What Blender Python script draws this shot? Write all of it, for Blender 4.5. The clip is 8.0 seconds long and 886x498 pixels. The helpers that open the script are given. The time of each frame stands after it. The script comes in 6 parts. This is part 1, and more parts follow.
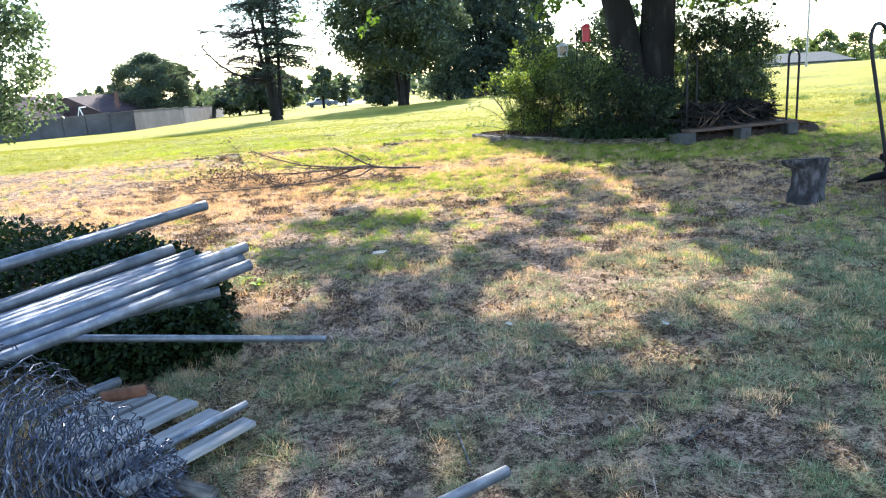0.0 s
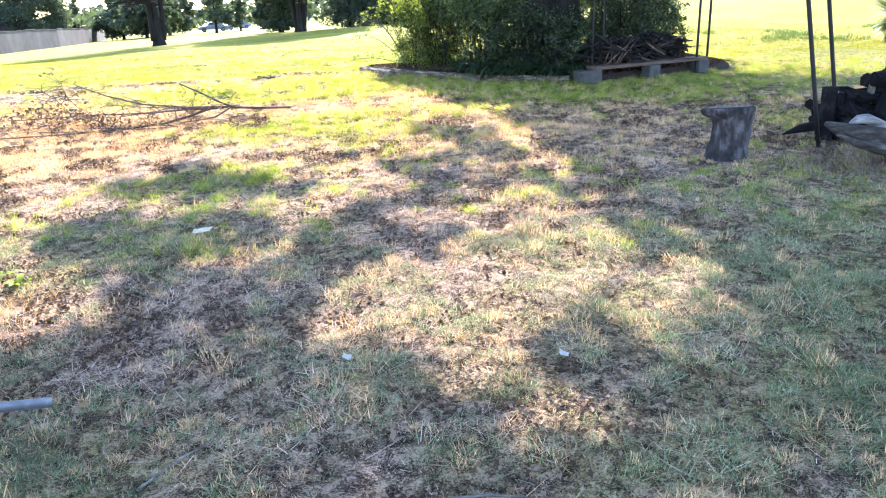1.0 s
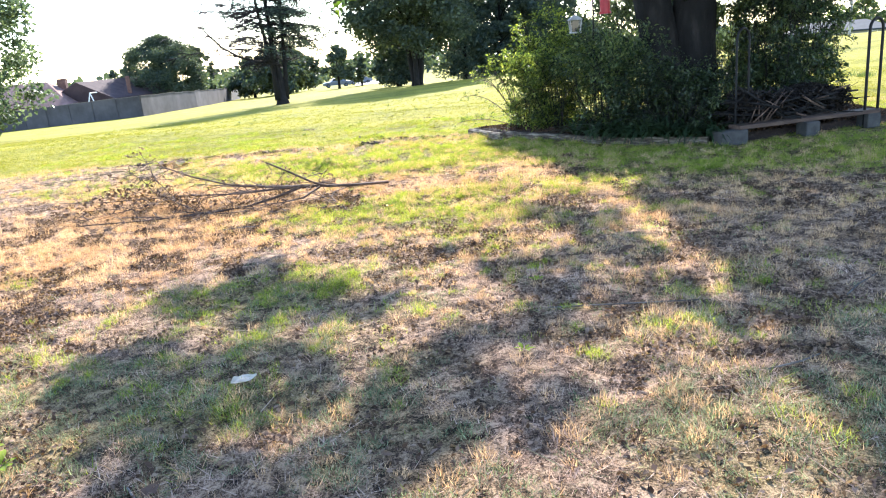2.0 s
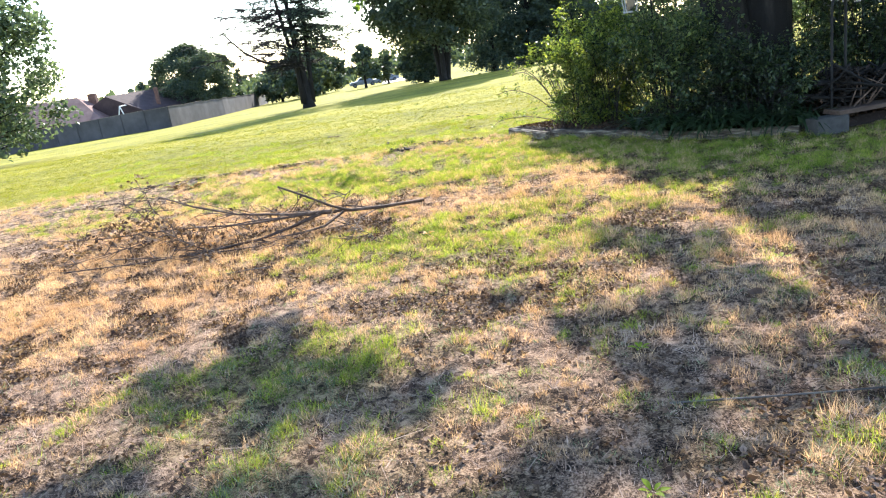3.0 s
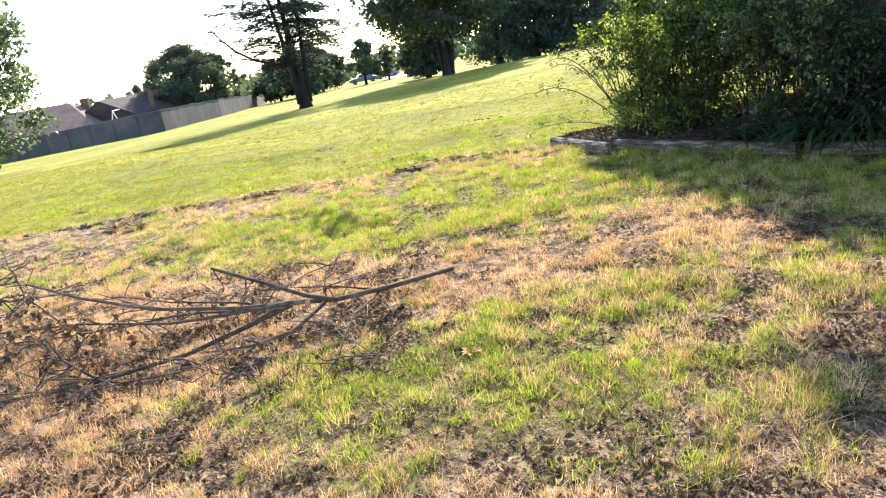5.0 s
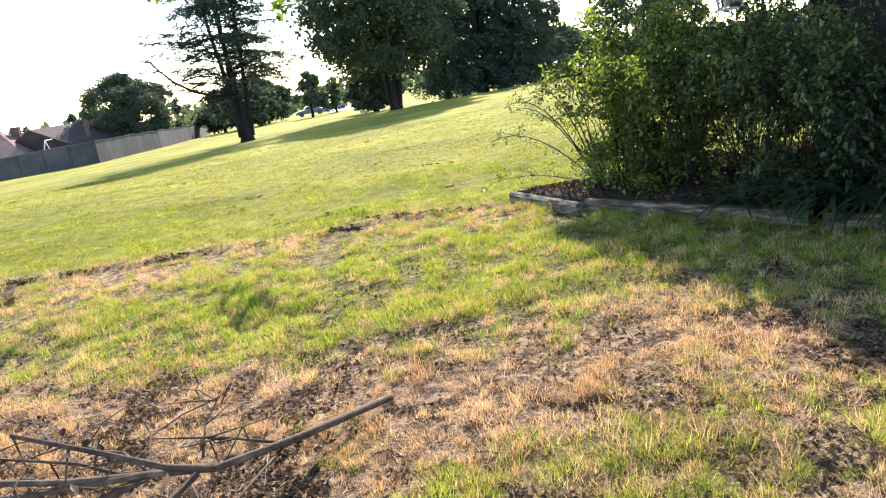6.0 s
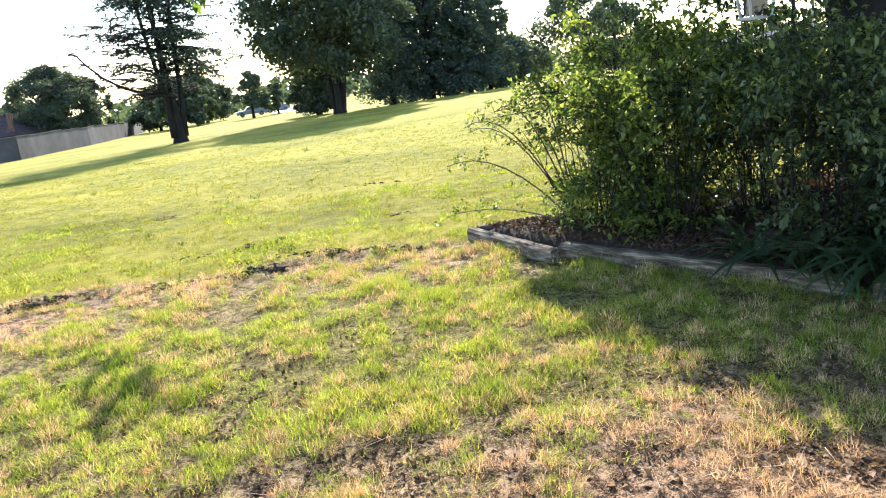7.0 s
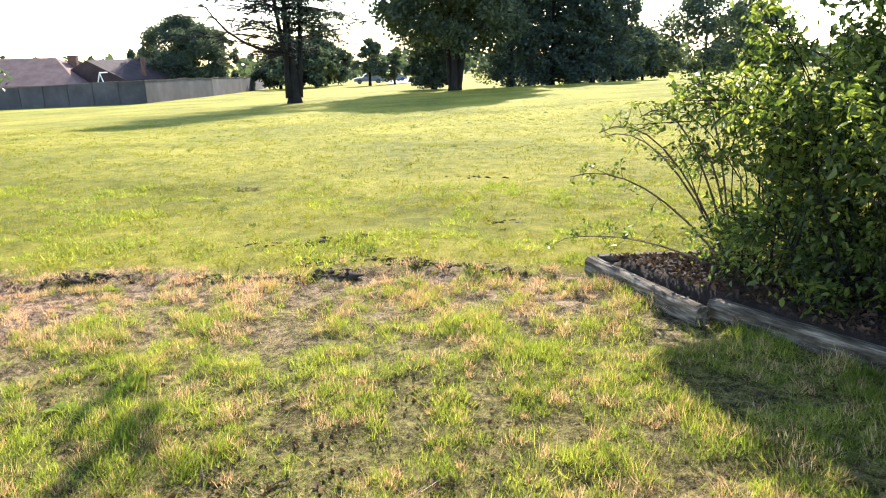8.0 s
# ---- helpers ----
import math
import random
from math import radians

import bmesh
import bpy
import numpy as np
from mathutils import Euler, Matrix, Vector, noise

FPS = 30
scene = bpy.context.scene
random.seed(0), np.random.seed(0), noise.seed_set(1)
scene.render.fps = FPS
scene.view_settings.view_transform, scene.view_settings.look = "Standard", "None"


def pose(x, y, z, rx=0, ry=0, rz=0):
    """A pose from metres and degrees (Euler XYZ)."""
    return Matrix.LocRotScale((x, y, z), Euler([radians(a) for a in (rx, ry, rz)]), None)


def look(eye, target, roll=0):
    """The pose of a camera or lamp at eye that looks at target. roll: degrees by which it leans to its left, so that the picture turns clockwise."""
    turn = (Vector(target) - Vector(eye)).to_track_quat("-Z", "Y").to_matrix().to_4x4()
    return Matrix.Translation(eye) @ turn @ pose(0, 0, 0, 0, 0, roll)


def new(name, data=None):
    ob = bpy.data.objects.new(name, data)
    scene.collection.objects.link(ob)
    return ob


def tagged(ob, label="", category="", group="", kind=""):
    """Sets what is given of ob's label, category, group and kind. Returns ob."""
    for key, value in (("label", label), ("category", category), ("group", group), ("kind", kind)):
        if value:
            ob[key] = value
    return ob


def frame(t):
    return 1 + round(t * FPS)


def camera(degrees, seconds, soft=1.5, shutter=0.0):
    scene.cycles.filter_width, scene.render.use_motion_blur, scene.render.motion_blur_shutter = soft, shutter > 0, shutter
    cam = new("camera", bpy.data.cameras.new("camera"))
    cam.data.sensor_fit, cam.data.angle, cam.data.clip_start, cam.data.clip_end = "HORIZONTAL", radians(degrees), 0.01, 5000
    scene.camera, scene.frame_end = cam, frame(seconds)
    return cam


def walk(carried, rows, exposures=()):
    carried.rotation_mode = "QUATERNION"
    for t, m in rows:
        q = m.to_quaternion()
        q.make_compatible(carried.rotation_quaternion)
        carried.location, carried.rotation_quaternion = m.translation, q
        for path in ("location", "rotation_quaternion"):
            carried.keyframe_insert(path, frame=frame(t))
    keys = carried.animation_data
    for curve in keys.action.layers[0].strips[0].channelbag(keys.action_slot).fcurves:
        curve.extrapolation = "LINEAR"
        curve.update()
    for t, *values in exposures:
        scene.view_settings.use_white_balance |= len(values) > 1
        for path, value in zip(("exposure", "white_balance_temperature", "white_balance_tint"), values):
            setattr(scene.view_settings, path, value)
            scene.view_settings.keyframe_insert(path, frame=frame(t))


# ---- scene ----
cam = camera(62.3, 8.0, soft=1.15, shutter=0.0)
METRES, EYE, TILT, LEAN, TURN = 10.563, 1.5, 0.0, 0.0, 0.0
ROWS = [
    (0.0, 0.0, 0.0, 0.0, -0.94, -14.06, 3.75),
    (0.5, 0.0227, 0.0598, -0.0027, -9.55, -17.61, 2.02),
    (1.0, 0.0403, 0.1249, -0.0071, -7.95, -19.72, 2.25),
    (1.5, 0.0517, 0.1853, -0.0021, -3.48, -18.01, 3.59),
    (2.0, 0.0593, 0.2475, 0.0028, 0.79, -15.66, 4.85),
    (3.5, 0.0343, 0.4348, -0.0013, 2.87, -16.64, 9.13),
    (4.0, 0.0254, 0.4966, -0.0071, 2.92, -17.47, 9.78),
    (5.5, 0.009, 0.6912, -0.0034, 1.83, -15.33, 9.34),
    (6.0, 0.012, 0.7516, -0.0019, -1.33, -14.51, 8.57),
    (6.5, 0.0174, 0.8153, -0.0005, -4.71, -14.3, 7.63),
    (7.0, 0.0139, 0.8741, 0.0005, -5.44, -14.67, 6.45),
    (7.5, 0.0207, 0.9313, -0.0006, -3.04, -15.04, 4.72),
    (8.0, 0.0134, 0.9853, -0.001, 3.74, -15.5, 1.23),
]
walk(cam, [(t, pose(0, 0, EYE, TILT, LEAN, TURN) @ pose(METRES * x, METRES * y, METRES * z, 90 + pitch, roll, yaw)) for t, x, y, z, yaw, pitch, roll in ROWS],
     [(0.0, 2.40, 6200, 11), (0.6, 2.97, 6150, 12), (1.0, 3.0, 6100, 18), (1.5, 2.85, 6350, 21), (2.0, 2.48, 6200, 15), (3.5, 2.24, 6400, 12), (4.0, 2.25, 6450, 11), (5.5, 2.12, 6550, 12), (6.0, 2.04, 6580, 12), (6.5, 2.08, 6600, 12), (7.5, 2.4, 6400, 12), (8.0, 2.15, 6600, 12)])

# ---- light: a low sun ahead, hazy bright sky ----
SUN_ELEVATION, SUN_BEARING = radians(31), radians(1.3)
world = bpy.data.worlds.new("sky")
scene.world = world
world.use_nodes = True
wn = world.node_tree
sky = wn.nodes.new("ShaderNodeTexSky")
sky.sky_type, sky.sun_disc = "NISHITA", False
sky.sun_elevation, sky.sun_rotation = SUN_ELEVATION, SUN_BEARING
sky.dust_density, sky.air_density = 0.1, 0.95
background = wn.nodes["Background"]
wn.links.new(sky.outputs[0], background.inputs[0])
background.inputs[1].default_value = 0.14
sun = new("sun", bpy.data.lights.new("sun", "SUN"))
sun.data.energy, sun.data.angle, sun.data.color = 3.7, radians(0.5), (1.0, 0.94, 0.84)
sun.matrix_world = look((math.sin(SUN_BEARING) * math.cos(SUN_ELEVATION) * 60, math.cos(SUN_BEARING) * math.cos(SUN_ELEVATION) * 60, math.sin(SUN_ELEVATION) * 60), (0, 0, 0))

rng = np.random.default_rng(7)


# ---- materials ----
def material(name):
    m = bpy.data.materials.new(name)
    m.use_nodes = True
    m.node_tree.nodes.clear()
    return m, m.node_tree.nodes, m.node_tree.links


def ramp_node(nodes, stops):
    r = nodes.new("ShaderNodeValToRGB")
    el = r.color_ramp.elements
    while len(el) < len(stops):
        el.new(0.5)
    for e, (p, c) in zip(el, stops):
        e.position, e.color = p, (*c, 1)
    return r


def noise_node(nodes, links, scale, detail=4, rough=0.6, stretch=None):
    geo = nodes.new("ShaderNodeNewGeometry")
    n = nodes.new("ShaderNodeTexNoise")
    n.inputs["Scale"].default_value, n.inputs["Detail"].default_value, n.inputs["Roughness"].default_value = scale, detail, rough
    if stretch:
        mp = nodes.new("ShaderNodeMapping")
        mp.inputs["Scale"].default_value = stretch
        tc = nodes.new("ShaderNodeTexCoord")
        links.new(tc.outputs["Object"], mp.inputs[0])
        links.new(mp.outputs[0], n.inputs["Vector"])
    else:
        links.new(geo.outputs["Position"], n.inputs["Vector"])
    return n


def leaf_material(name, dark, mid, light, through_amount=0.4, rough=0.55, patch=1.5, gloss=0.35, through_tint=(1.7, 1.6, 0.75)):
    """Thin leaf or blade: varies leaf by leaf and in patches, lets some light through."""
    m, nodes, links = material(name)
    geo = nodes.new("ShaderNodeNewGeometry")
    n = noise_node(nodes, links, patch, 3)
    add = nodes.new("ShaderNodeMath")
    add.operation = "MULTIPLY_ADD"
    links.new(geo.outputs["Random Per Island"], add.inputs[0])
    add.inputs[1].default_value = 0.65
    scaled = nodes.new("ShaderNodeMath")
    scaled.operation = "MULTIPLY_ADD"
    links.new(n.outputs[0], scaled.inputs[0])
    scaled.inputs[1].default_value, scaled.inputs[2].default_value = 0.9, -0.28
    links.new(scaled.outputs[0], add.inputs[2])
    r = ramp_node(nodes, [(0.05, dark), (0.5, mid), (0.95, light)])
    links.new(add.outputs[0], r.inputs[0])
    p = nodes.new("ShaderNodeBsdfPrincipled")
    p.inputs["Roughness"].default_value = rough
    p.inputs["Specular IOR Level"].default_value = gloss
    links.new(r.outputs[0], p.inputs["Base Color"])
    tr = nodes.new("ShaderNodeBsdfTranslucent")
    warm = nodes.new("ShaderNodeMix")
    warm.data_type, warm.blend_type = "RGBA", "MULTIPLY"
    warm.inputs["Factor"].default_value = 1.0
    warm.inputs["B"].default_value = (*through_tint, 1)
    links.new(r.outputs[0], warm.inputs["A"])
    links.new(warm.outputs["Result"], tr.inputs[0])
    mix = nodes.new("ShaderNodeMixShader")
    mix.inputs[0].default_value = through_amount
    links.new(p.outputs[0], mix.inputs[1])
    links.new(tr.outputs[0], mix.inputs[2])
    out = nodes.new("ShaderNodeOutputMaterial")
    links.new(mix.outputs[0], out.inputs[0])
    return m


def solid_material(name, stops, scale=6.0, rough=0.8, metal=0.0, bump=0.3, bump_scale=40.0, stretch=None, each=0.0, detail=6, distance=0.01, sheen=0.3):
    """Opaque surface: colours through a noise at one scale, relief at a finer one; each: how far single objects differ."""
    m, nodes, links = material(name)
    n = noise_node(nodes, links, scale, detail, 0.65, stretch)
    value = n.outputs[0]
    if each:
        info = nodes.new("ShaderNodeObjectInfo")
        a = nodes.new("ShaderNodeMath")
        a.operation = "MULTIPLY_ADD"
        links.new(info.outputs["Random"], a.inputs[0])
        a.inputs[1].default_value = each
        b = nodes.new("ShaderNodeMath")
        b.operation = "SUBTRACT"
        links.new(n.outputs[0], b.inputs[0])
        b.inputs[1].default_value = each / 2
        links.new(b.outputs[0], a.inputs[2])
        value = a.outputs[0]
    r = ramp_node(nodes, stops)
    links.new(value, r.inputs[0])
    p = nodes.new("ShaderNodeBsdfPrincipled")
    p.inputs["Roughness"].default_value, p.inputs["Metallic"].default_value = rough, metal
    p.inputs["Specular IOR Level"].default_value = sheen
    links.new(r.outputs[0], p.inputs["Base Color"])
    f = noise_node(nodes, links, bump_scale, 5, 0.7, stretch)
    bp = nodes.new("ShaderNodeBump")
    bp.inputs["Strength"].default_value, bp.inputs["Distance"].default_value = bump, distance
    links.new(f.outputs[0], bp.inputs["Height"])
    links.new(bp.outputs[0], p.inputs["Normal"])
    out = nodes.new("ShaderNodeOutputMaterial")
    links.new(p.outputs[0], out.inputs[0])
    return m


def ground_material():
    """Thatch, bare soil and mown lawn, blended by the cover attribute of the ground."""
    m, nodes, links = material("ground_cover")
    at = nodes.new("ShaderNodeAttribute")
    at.attribute_name = "cover"
    sep = nodes.new("ShaderNodeSeparateColor")
    links.new(at.outputs["Color"], sep.inputs[0])
    fine = noise_node(nodes, links, 62, 6, 0.75)
    fine.inputs["Distortion"].default_value = 1.6
    mid = noise_node(nodes, links, 5, 5, 0.65)
    big = noise_node(nodes, links, 0.25, 4, 0.6)
    hand = noise_node(nodes, links, 11, 3, 0.6)
    hand.inputs["Distortion"].default_value = 0.8
    tone = nodes.new("ShaderNodeMix")
    tone.inputs["Factor"].default_value = 0.36
    links.new(fine.outputs[0], tone.inputs["A"])
    links.new(hand.outputs[0], tone.inputs["B"])
    # darkest stops put the shade of holes between tufts into the colour
    soil = ramp_node(nodes, [(0.44, (0.024, 0.016, 0.013)), (0.50, (0.17, 0.115, 0.084)), (0.575, (0.54, 0.40, 0.30))])
    links.new(tone.outputs["Result"], soil.inputs[0])
    dry = ramp_node(nodes, [(0.44, (0.026, 0.016, 0.011)), (0.50, (0.21, 0.124, 0.072)), (0.575, (0.60, 0.39, 0.23))])
    links.new(tone.outputs["Result"], dry.inputs[0])
    green = ramp_node(nodes, [(0.42, (0.026, 0.021, 0.009)), (0.50, (0.15, 0.125, 0.042)), (0.60, (0.42, 0.35, 0.13))])
    links.new(tone.outputs["Result"], green.inputs[0])
    lawn = ramp_node(nodes, [(0.25, (0.10, 0.105, 0.012)), (0.5, (0.225, 0.21, 0.024)), (0.75, (0.36, 0.305, 0.045))])
    wave = nodes.new("ShaderNodeMath")
    wave.operation = "MULTIPLY_ADD"
    links.new(mid.outputs[0], wave.inputs[0])
    wave.inputs[1].default_value = 0.9
    links.new(big.outputs[0], wave.inputs[2])
    shift = nodes.new("ShaderNodeMath")
    shift.operation = "SUBTRACT"
    links.new(wave.outputs[0], shift.inputs[0])
    shift.inputs[1].default_value = 0.45
    grain = nodes.new("ShaderNodeMath")
    grain.operation = "MULTIPLY_ADD"
    links.new(fine.outputs[0], grain.inputs[0])
    grain.inputs[1].default_value = 1.1
    links.new(shift.outputs[0], grain.inputs[2])
    level = nodes.new("ShaderNodeMath")
    level.operation = "SUBTRACT"
    links.new(grain.outputs[0], level.inputs[0])
    level.inputs[1].default_value = 0.55
    links.new(level.outputs[0], lawn.inputs[0])

    def blend(a, b, fac):
        x = nodes.new("ShaderNodeMix")
        x.data_type = "RGBA"
        links.new(a, x.inputs["A"])
        links.new(b, x.inputs["B"])
        links.new(fac, x.inputs["Factor"])
        return x.outputs["Result"]

    c = blend(soil.outputs[0], dry.outputs[0], sep.outputs[0])
    c = blend(c, green.outputs[0], sep.outputs[1])
    c = blend(c, lawn.outputs[0], sep.outputs[2])
    p = nodes.new("ShaderNodeBsdfPrincipled")
    p.inputs["Roughness"].default_value = 0.95
    p.inputs["Specular IOR Level"].default_value = 0.1
    links.new(c, p.inputs["Base Color"])
    bp = nodes.new("ShaderNodeBump")
    bp.inputs["Strength"].default_value, bp.inputs["Distance"].default_value = 0.9, 0.05
    links.new(tone.outputs["Result"], bp.inputs["Height"])
    links.new(bp.outputs[0], p.inputs["Normal"])
    out = nodes.new("ShaderNodeOutputMaterial")
    links.new(p.outputs[0], out.inputs[0])
    return m


GROUND = ground_material()
GRASS_GREEN = leaf_material("grass_green", (0.045, 0.085, 0.018), (0.15, 0.215, 0.042), (0.38, 0.41, 0.11), 0.56, 0.6, 2.0, 0.15, (1.85, 1.62, 0.68))
GRASS_LAWN = leaf_material("grass_lawn", (0.085, 0.10, 0.016), (0.24, 0.24, 0.032), (0.33, 0.31, 0.05), 0.27, 0.7, 0.4, 0.06)
GRASS_DRY = leaf_material("grass_dry", (0.22, 0.13, 0.075), (0.53, 0.365, 0.22), (0.80, 0.60, 0.385), 0.38, 0.75, 1.6, 0.08, (1.5, 1.27, 0.86))
GRASS_GREY = leaf_material("grass_grey", (0.10, 0.065, 0.052), (0.46, 0.325, 0.245), (0.82, 0.65, 0.52), 0.25, 0.8, 2.0, 0.1, (1.4, 1.2, 0.95))
WEED_STRAW = leaf_material("weed_straw", (0.06, 0.042, 0.034), (0.17, 0.125, 0.10), (0.38, 0.31, 0.26), 0.25, 0.8, 3.0, 0.1)
LITTER = leaf_material("dead_leaf", (0.03, 0.018, 0.013), (0.10, 0.06, 0.042), (0.36, 0.25, 0.18), 0.2, 0.8, 3.0, 0.2)
MULCH_LEAF = leaf_material("mulch_leaf", (0.02, 0.012, 0.009), (0.05, 0.03, 0.022), (0.13, 0.08, 0.055), 0.15, 0.8, 3.0, 0.2)
# withered leaves of the brush heap: the shade on it is in the colour
SHADED_LITTER = leaf_material("shaded_withered_leaf", (0.005, 0.004, 0.004), (0.014, 0.011, 0.010), (0.04, 0.032, 0.027), 0.15, 0.8, 3.0, 0.2)
LEAF_TREE = leaf_material("leaf_tree", (0.03, 0.055, 0.012), (0.06, 0.11, 0.02), (0.12, 0.17, 0.03), 0.45, 0.5, 0.8)
# one shrub leaf in three tones: sunlit, half shaded and deeply shaded copies
LEAF_SHRUB_LIT = leaf_material("leaf_shrub_lit", (0.02, 0.038, 0.012), (0.08, 0.12, 0.034), (0.28, 0.33, 0.08), 0.58, 0.42, 4.0, 0.45)
LEAF_HALF_SHADED = leaf_material("leaf_half_shaded", (0.014, 0.030, 0.014), (0.055, 0.088, 0.04), (0.20, 0.25, 0.095), 0.54, 0.36, 4.0, 0.5)
LEAF_SHADED = leaf_material("leaf_shaded", (0.008, 0.018, 0.011), (0.026, 0.046, 0.024), (0.10, 0.135, 0.06), 0.5, 0.36, 4.0, 0.5)
# grey-green grass; the cool tone of tree shade is also in its colour
GRASS_COOL_SHADE = leaf_material("grass_cool_shade", (0.045, 0.072, 0.042), (0.15, 0.19, 0.108), (0.37, 0.40, 0.26), 0.4, 0.7, 2.0, 0.1, (1.45, 1.4, 0.95))
LEAF_BOX = leaf_material("leaf_box", (0.005, 0.011, 0.005), (0.012, 0.024, 0.008), (0.03, 0.048, 0.013), 0.2, 0.6, 4.0, 0.15)
LEAF_STRAP = leaf_material("leaf_strap", (0.010, 0.022, 0.011), (0.022, 0.044, 0.019), (0.06, 0.09, 0.04), 0.25, 0.42, 2.0)
# cedar and oak: distance haze is mixed into these paler, bluer leaf colours
LEAF_CEDAR_HAZED = leaf_material("leaf_cedar_hazed", (0.024, 0.040, 0.042), (0.046, 0.070, 0.062), (0.08, 0.108, 0.075), 0.25, 0.7, 0.3, 0.15)
LEAF_OAK_HAZED = leaf_material("leaf_oak_hazed", (0.028, 0.044, 0.040), (0.056, 0.080, 0.060), (0.10, 0.13, 0.075), 0.33, 0.65, 0.3, 0.25)
LEAF_PALE = leaf_material("leaf_pale", (0.03, 0.052, 0.022), (0.065, 0.10, 0.038), (0.13, 0.17, 0.06), 0.4, 0.55, 0.5)
LEAF_SUNNY = leaf_material("leaf_sunny", (0.035, 0.055, 0.036), (0.08, 0.11, 0.066), (0.17, 0.205, 0.115), 0.5, 0.5, 0.5, 0.35, (1.35, 1.4, 0.95))
LEAF_YUCCA = leaf_material("leaf_yucca", (0.05, 0.08, 0.03), (0.12, 0.16, 0.06), (0.36, 0.34, 0.16), 0.25, 0.45, 3.0)
# bark nearly black: shade on trunks and sticks is put into the colour
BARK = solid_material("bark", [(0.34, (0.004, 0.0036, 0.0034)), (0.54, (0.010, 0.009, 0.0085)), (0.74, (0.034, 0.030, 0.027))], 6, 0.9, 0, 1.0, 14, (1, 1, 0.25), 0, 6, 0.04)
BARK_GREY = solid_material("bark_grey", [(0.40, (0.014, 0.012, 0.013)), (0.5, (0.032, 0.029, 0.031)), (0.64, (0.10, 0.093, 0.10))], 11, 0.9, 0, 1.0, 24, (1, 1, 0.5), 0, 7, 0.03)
DEADWOOD = solid_material("dead_branch_bark", [(0.3, (0.03, 0.02, 0.017)), (0.55, (0.10, 0.064, 0.047)), (0.8, (0.27, 0.19, 0.14))], 12, 0.85, 0, 0.6, 60, None, 0.2)
WEATHERED = solid_material("weathered_timber", [(0.32, (0.035, 0.030, 0.026)), (0.5, (0.105, 0.09, 0.078)), (0.7, (0.27, 0.245, 0.215))], 5, 0.85, 0, 0.7, 30, (1, 8, 8), 0.15)
TIMBER = solid_material("bed_timber", [(0.34, (0.030, 0.023, 0.018)), (0.5, (0.100, 0.080, 0.062)), (0.68, (0.31, 0.265, 0.21))], 5, 0.9, 0, 0.8, 30, (1, 8, 8), 0.12, 6, 0.01, 0.12)
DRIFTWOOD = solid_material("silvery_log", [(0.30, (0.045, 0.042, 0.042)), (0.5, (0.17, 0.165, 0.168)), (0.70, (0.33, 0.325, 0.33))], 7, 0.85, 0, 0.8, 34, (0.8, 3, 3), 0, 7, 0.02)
# root wood colour darkened for its shaded underside
ROOT_SHADED = solid_material("root_shaded", [(0.34, (0.014, 0.012, 0.011)), (0.52, (0.048, 0.042, 0.038)), (0.72, (0.15, 0.135, 0.125))], 8, 0.9, 0, 1.0, 34, (0.8, 3, 3), 0, 7, 0.03)
BOARD = solid_material("pale_grey_board", [(0.3, (0.13, 0.125, 0.12)), (0.5, (0.25, 0.24, 0.23)), (0.75, (0.38, 0.37, 0.355))], 5, 0.85, 0, 0.5, 30, (1, 8, 8), 0.2)
DARK_LOG = solid_material("dark_log_bark", [(0.3, (0.003, 0.003, 0.0035)), (0.58, (0.007, 0.006, 0.007)), (0.8, (0.03, 0.025, 0.025))], 9, 0.95, 0, 1.0, 25, None, 0.2, 6, 0.03, 0.12)
CUT_END = solid_material("cut_wood", [(0.3, (0.035, 0.031, 0.030)), (0.7, (0.09, 0.083, 0.078))], 10, 0.85, 0, 0.4, 50)
GALVANISED = solid_material("galvanised_steel", [(0.3, (0.075, 0.085, 0.10)), (0.55, (0.14, 0.155, 0.185)), (0.8, (0.26, 0.285, 0.325))], 14, 0.5, 0.6, 0.08, 60, None, 0.25)
WIRE = solid_material("galvanised_wire", [(0.38, (0.022, 0.025, 0.038)), (0.52, (0.06, 0.066, 0.09)), (0.66, (0.22, 0.235, 0.29))], 26, 0.4, 0.5, 0.05, 80)
BLACK_IRON = solid_material("black_iron", [(0.3, (0.004, 0.004, 0.0045)), (0.7, (0.012, 0.011, 0.011))], 12, 0.7, 0.0, 0.15, 70)
CONCRETE = solid_material("concrete_block", [(0.3, (0.035, 0.034, 0.033)), (0.7, (0.075, 0.073, 0.07))], 8, 0.95, 0, 0.5, 70)
PLANK = solid_material("plank_wood", [(0.3, (0.035, 0.022, 0.017)), (0.55, (0.075, 0.048, 0.036)), (0.8, (0.13, 0.09, 0.068))], 4, 0.85, 0, 0.4, 40, (1, 9, 9), 0.2)
MULCH = solid_material("mulch", [(0.3, (0.03, 0.02, 0.015)), (0.55, (0.042, 0.028, 0.023)), (0.8, (0.10, 0.07, 0.056))], 22, 0.95, 0, 1.0, 30, None, 0, 6, 0.03)
SOIL = solid_material("dark_soil", [(0.3, (0.022, 0.016, 0.012)), (0.55, (0.05, 0.036, 0.027)), (0.8, (0.13, 0.095, 0.07))], 30, 0.95, 0, 0.8, 60)
RED_PLASTIC = solid_material("red_feeder", [(0.3, (0.22, 0.010, 0.02)), (0.7, (0.34, 0.02, 0.03))], 8, 0.4, 0, 0.05, 40)
WHITE_PAINT = solid_material("white_paint", [(0.3, (0.55, 0.55, 0.53)), (0.7, (0.78, 0.78, 0.76))], 6, 0.6, 0, 0.1, 40)
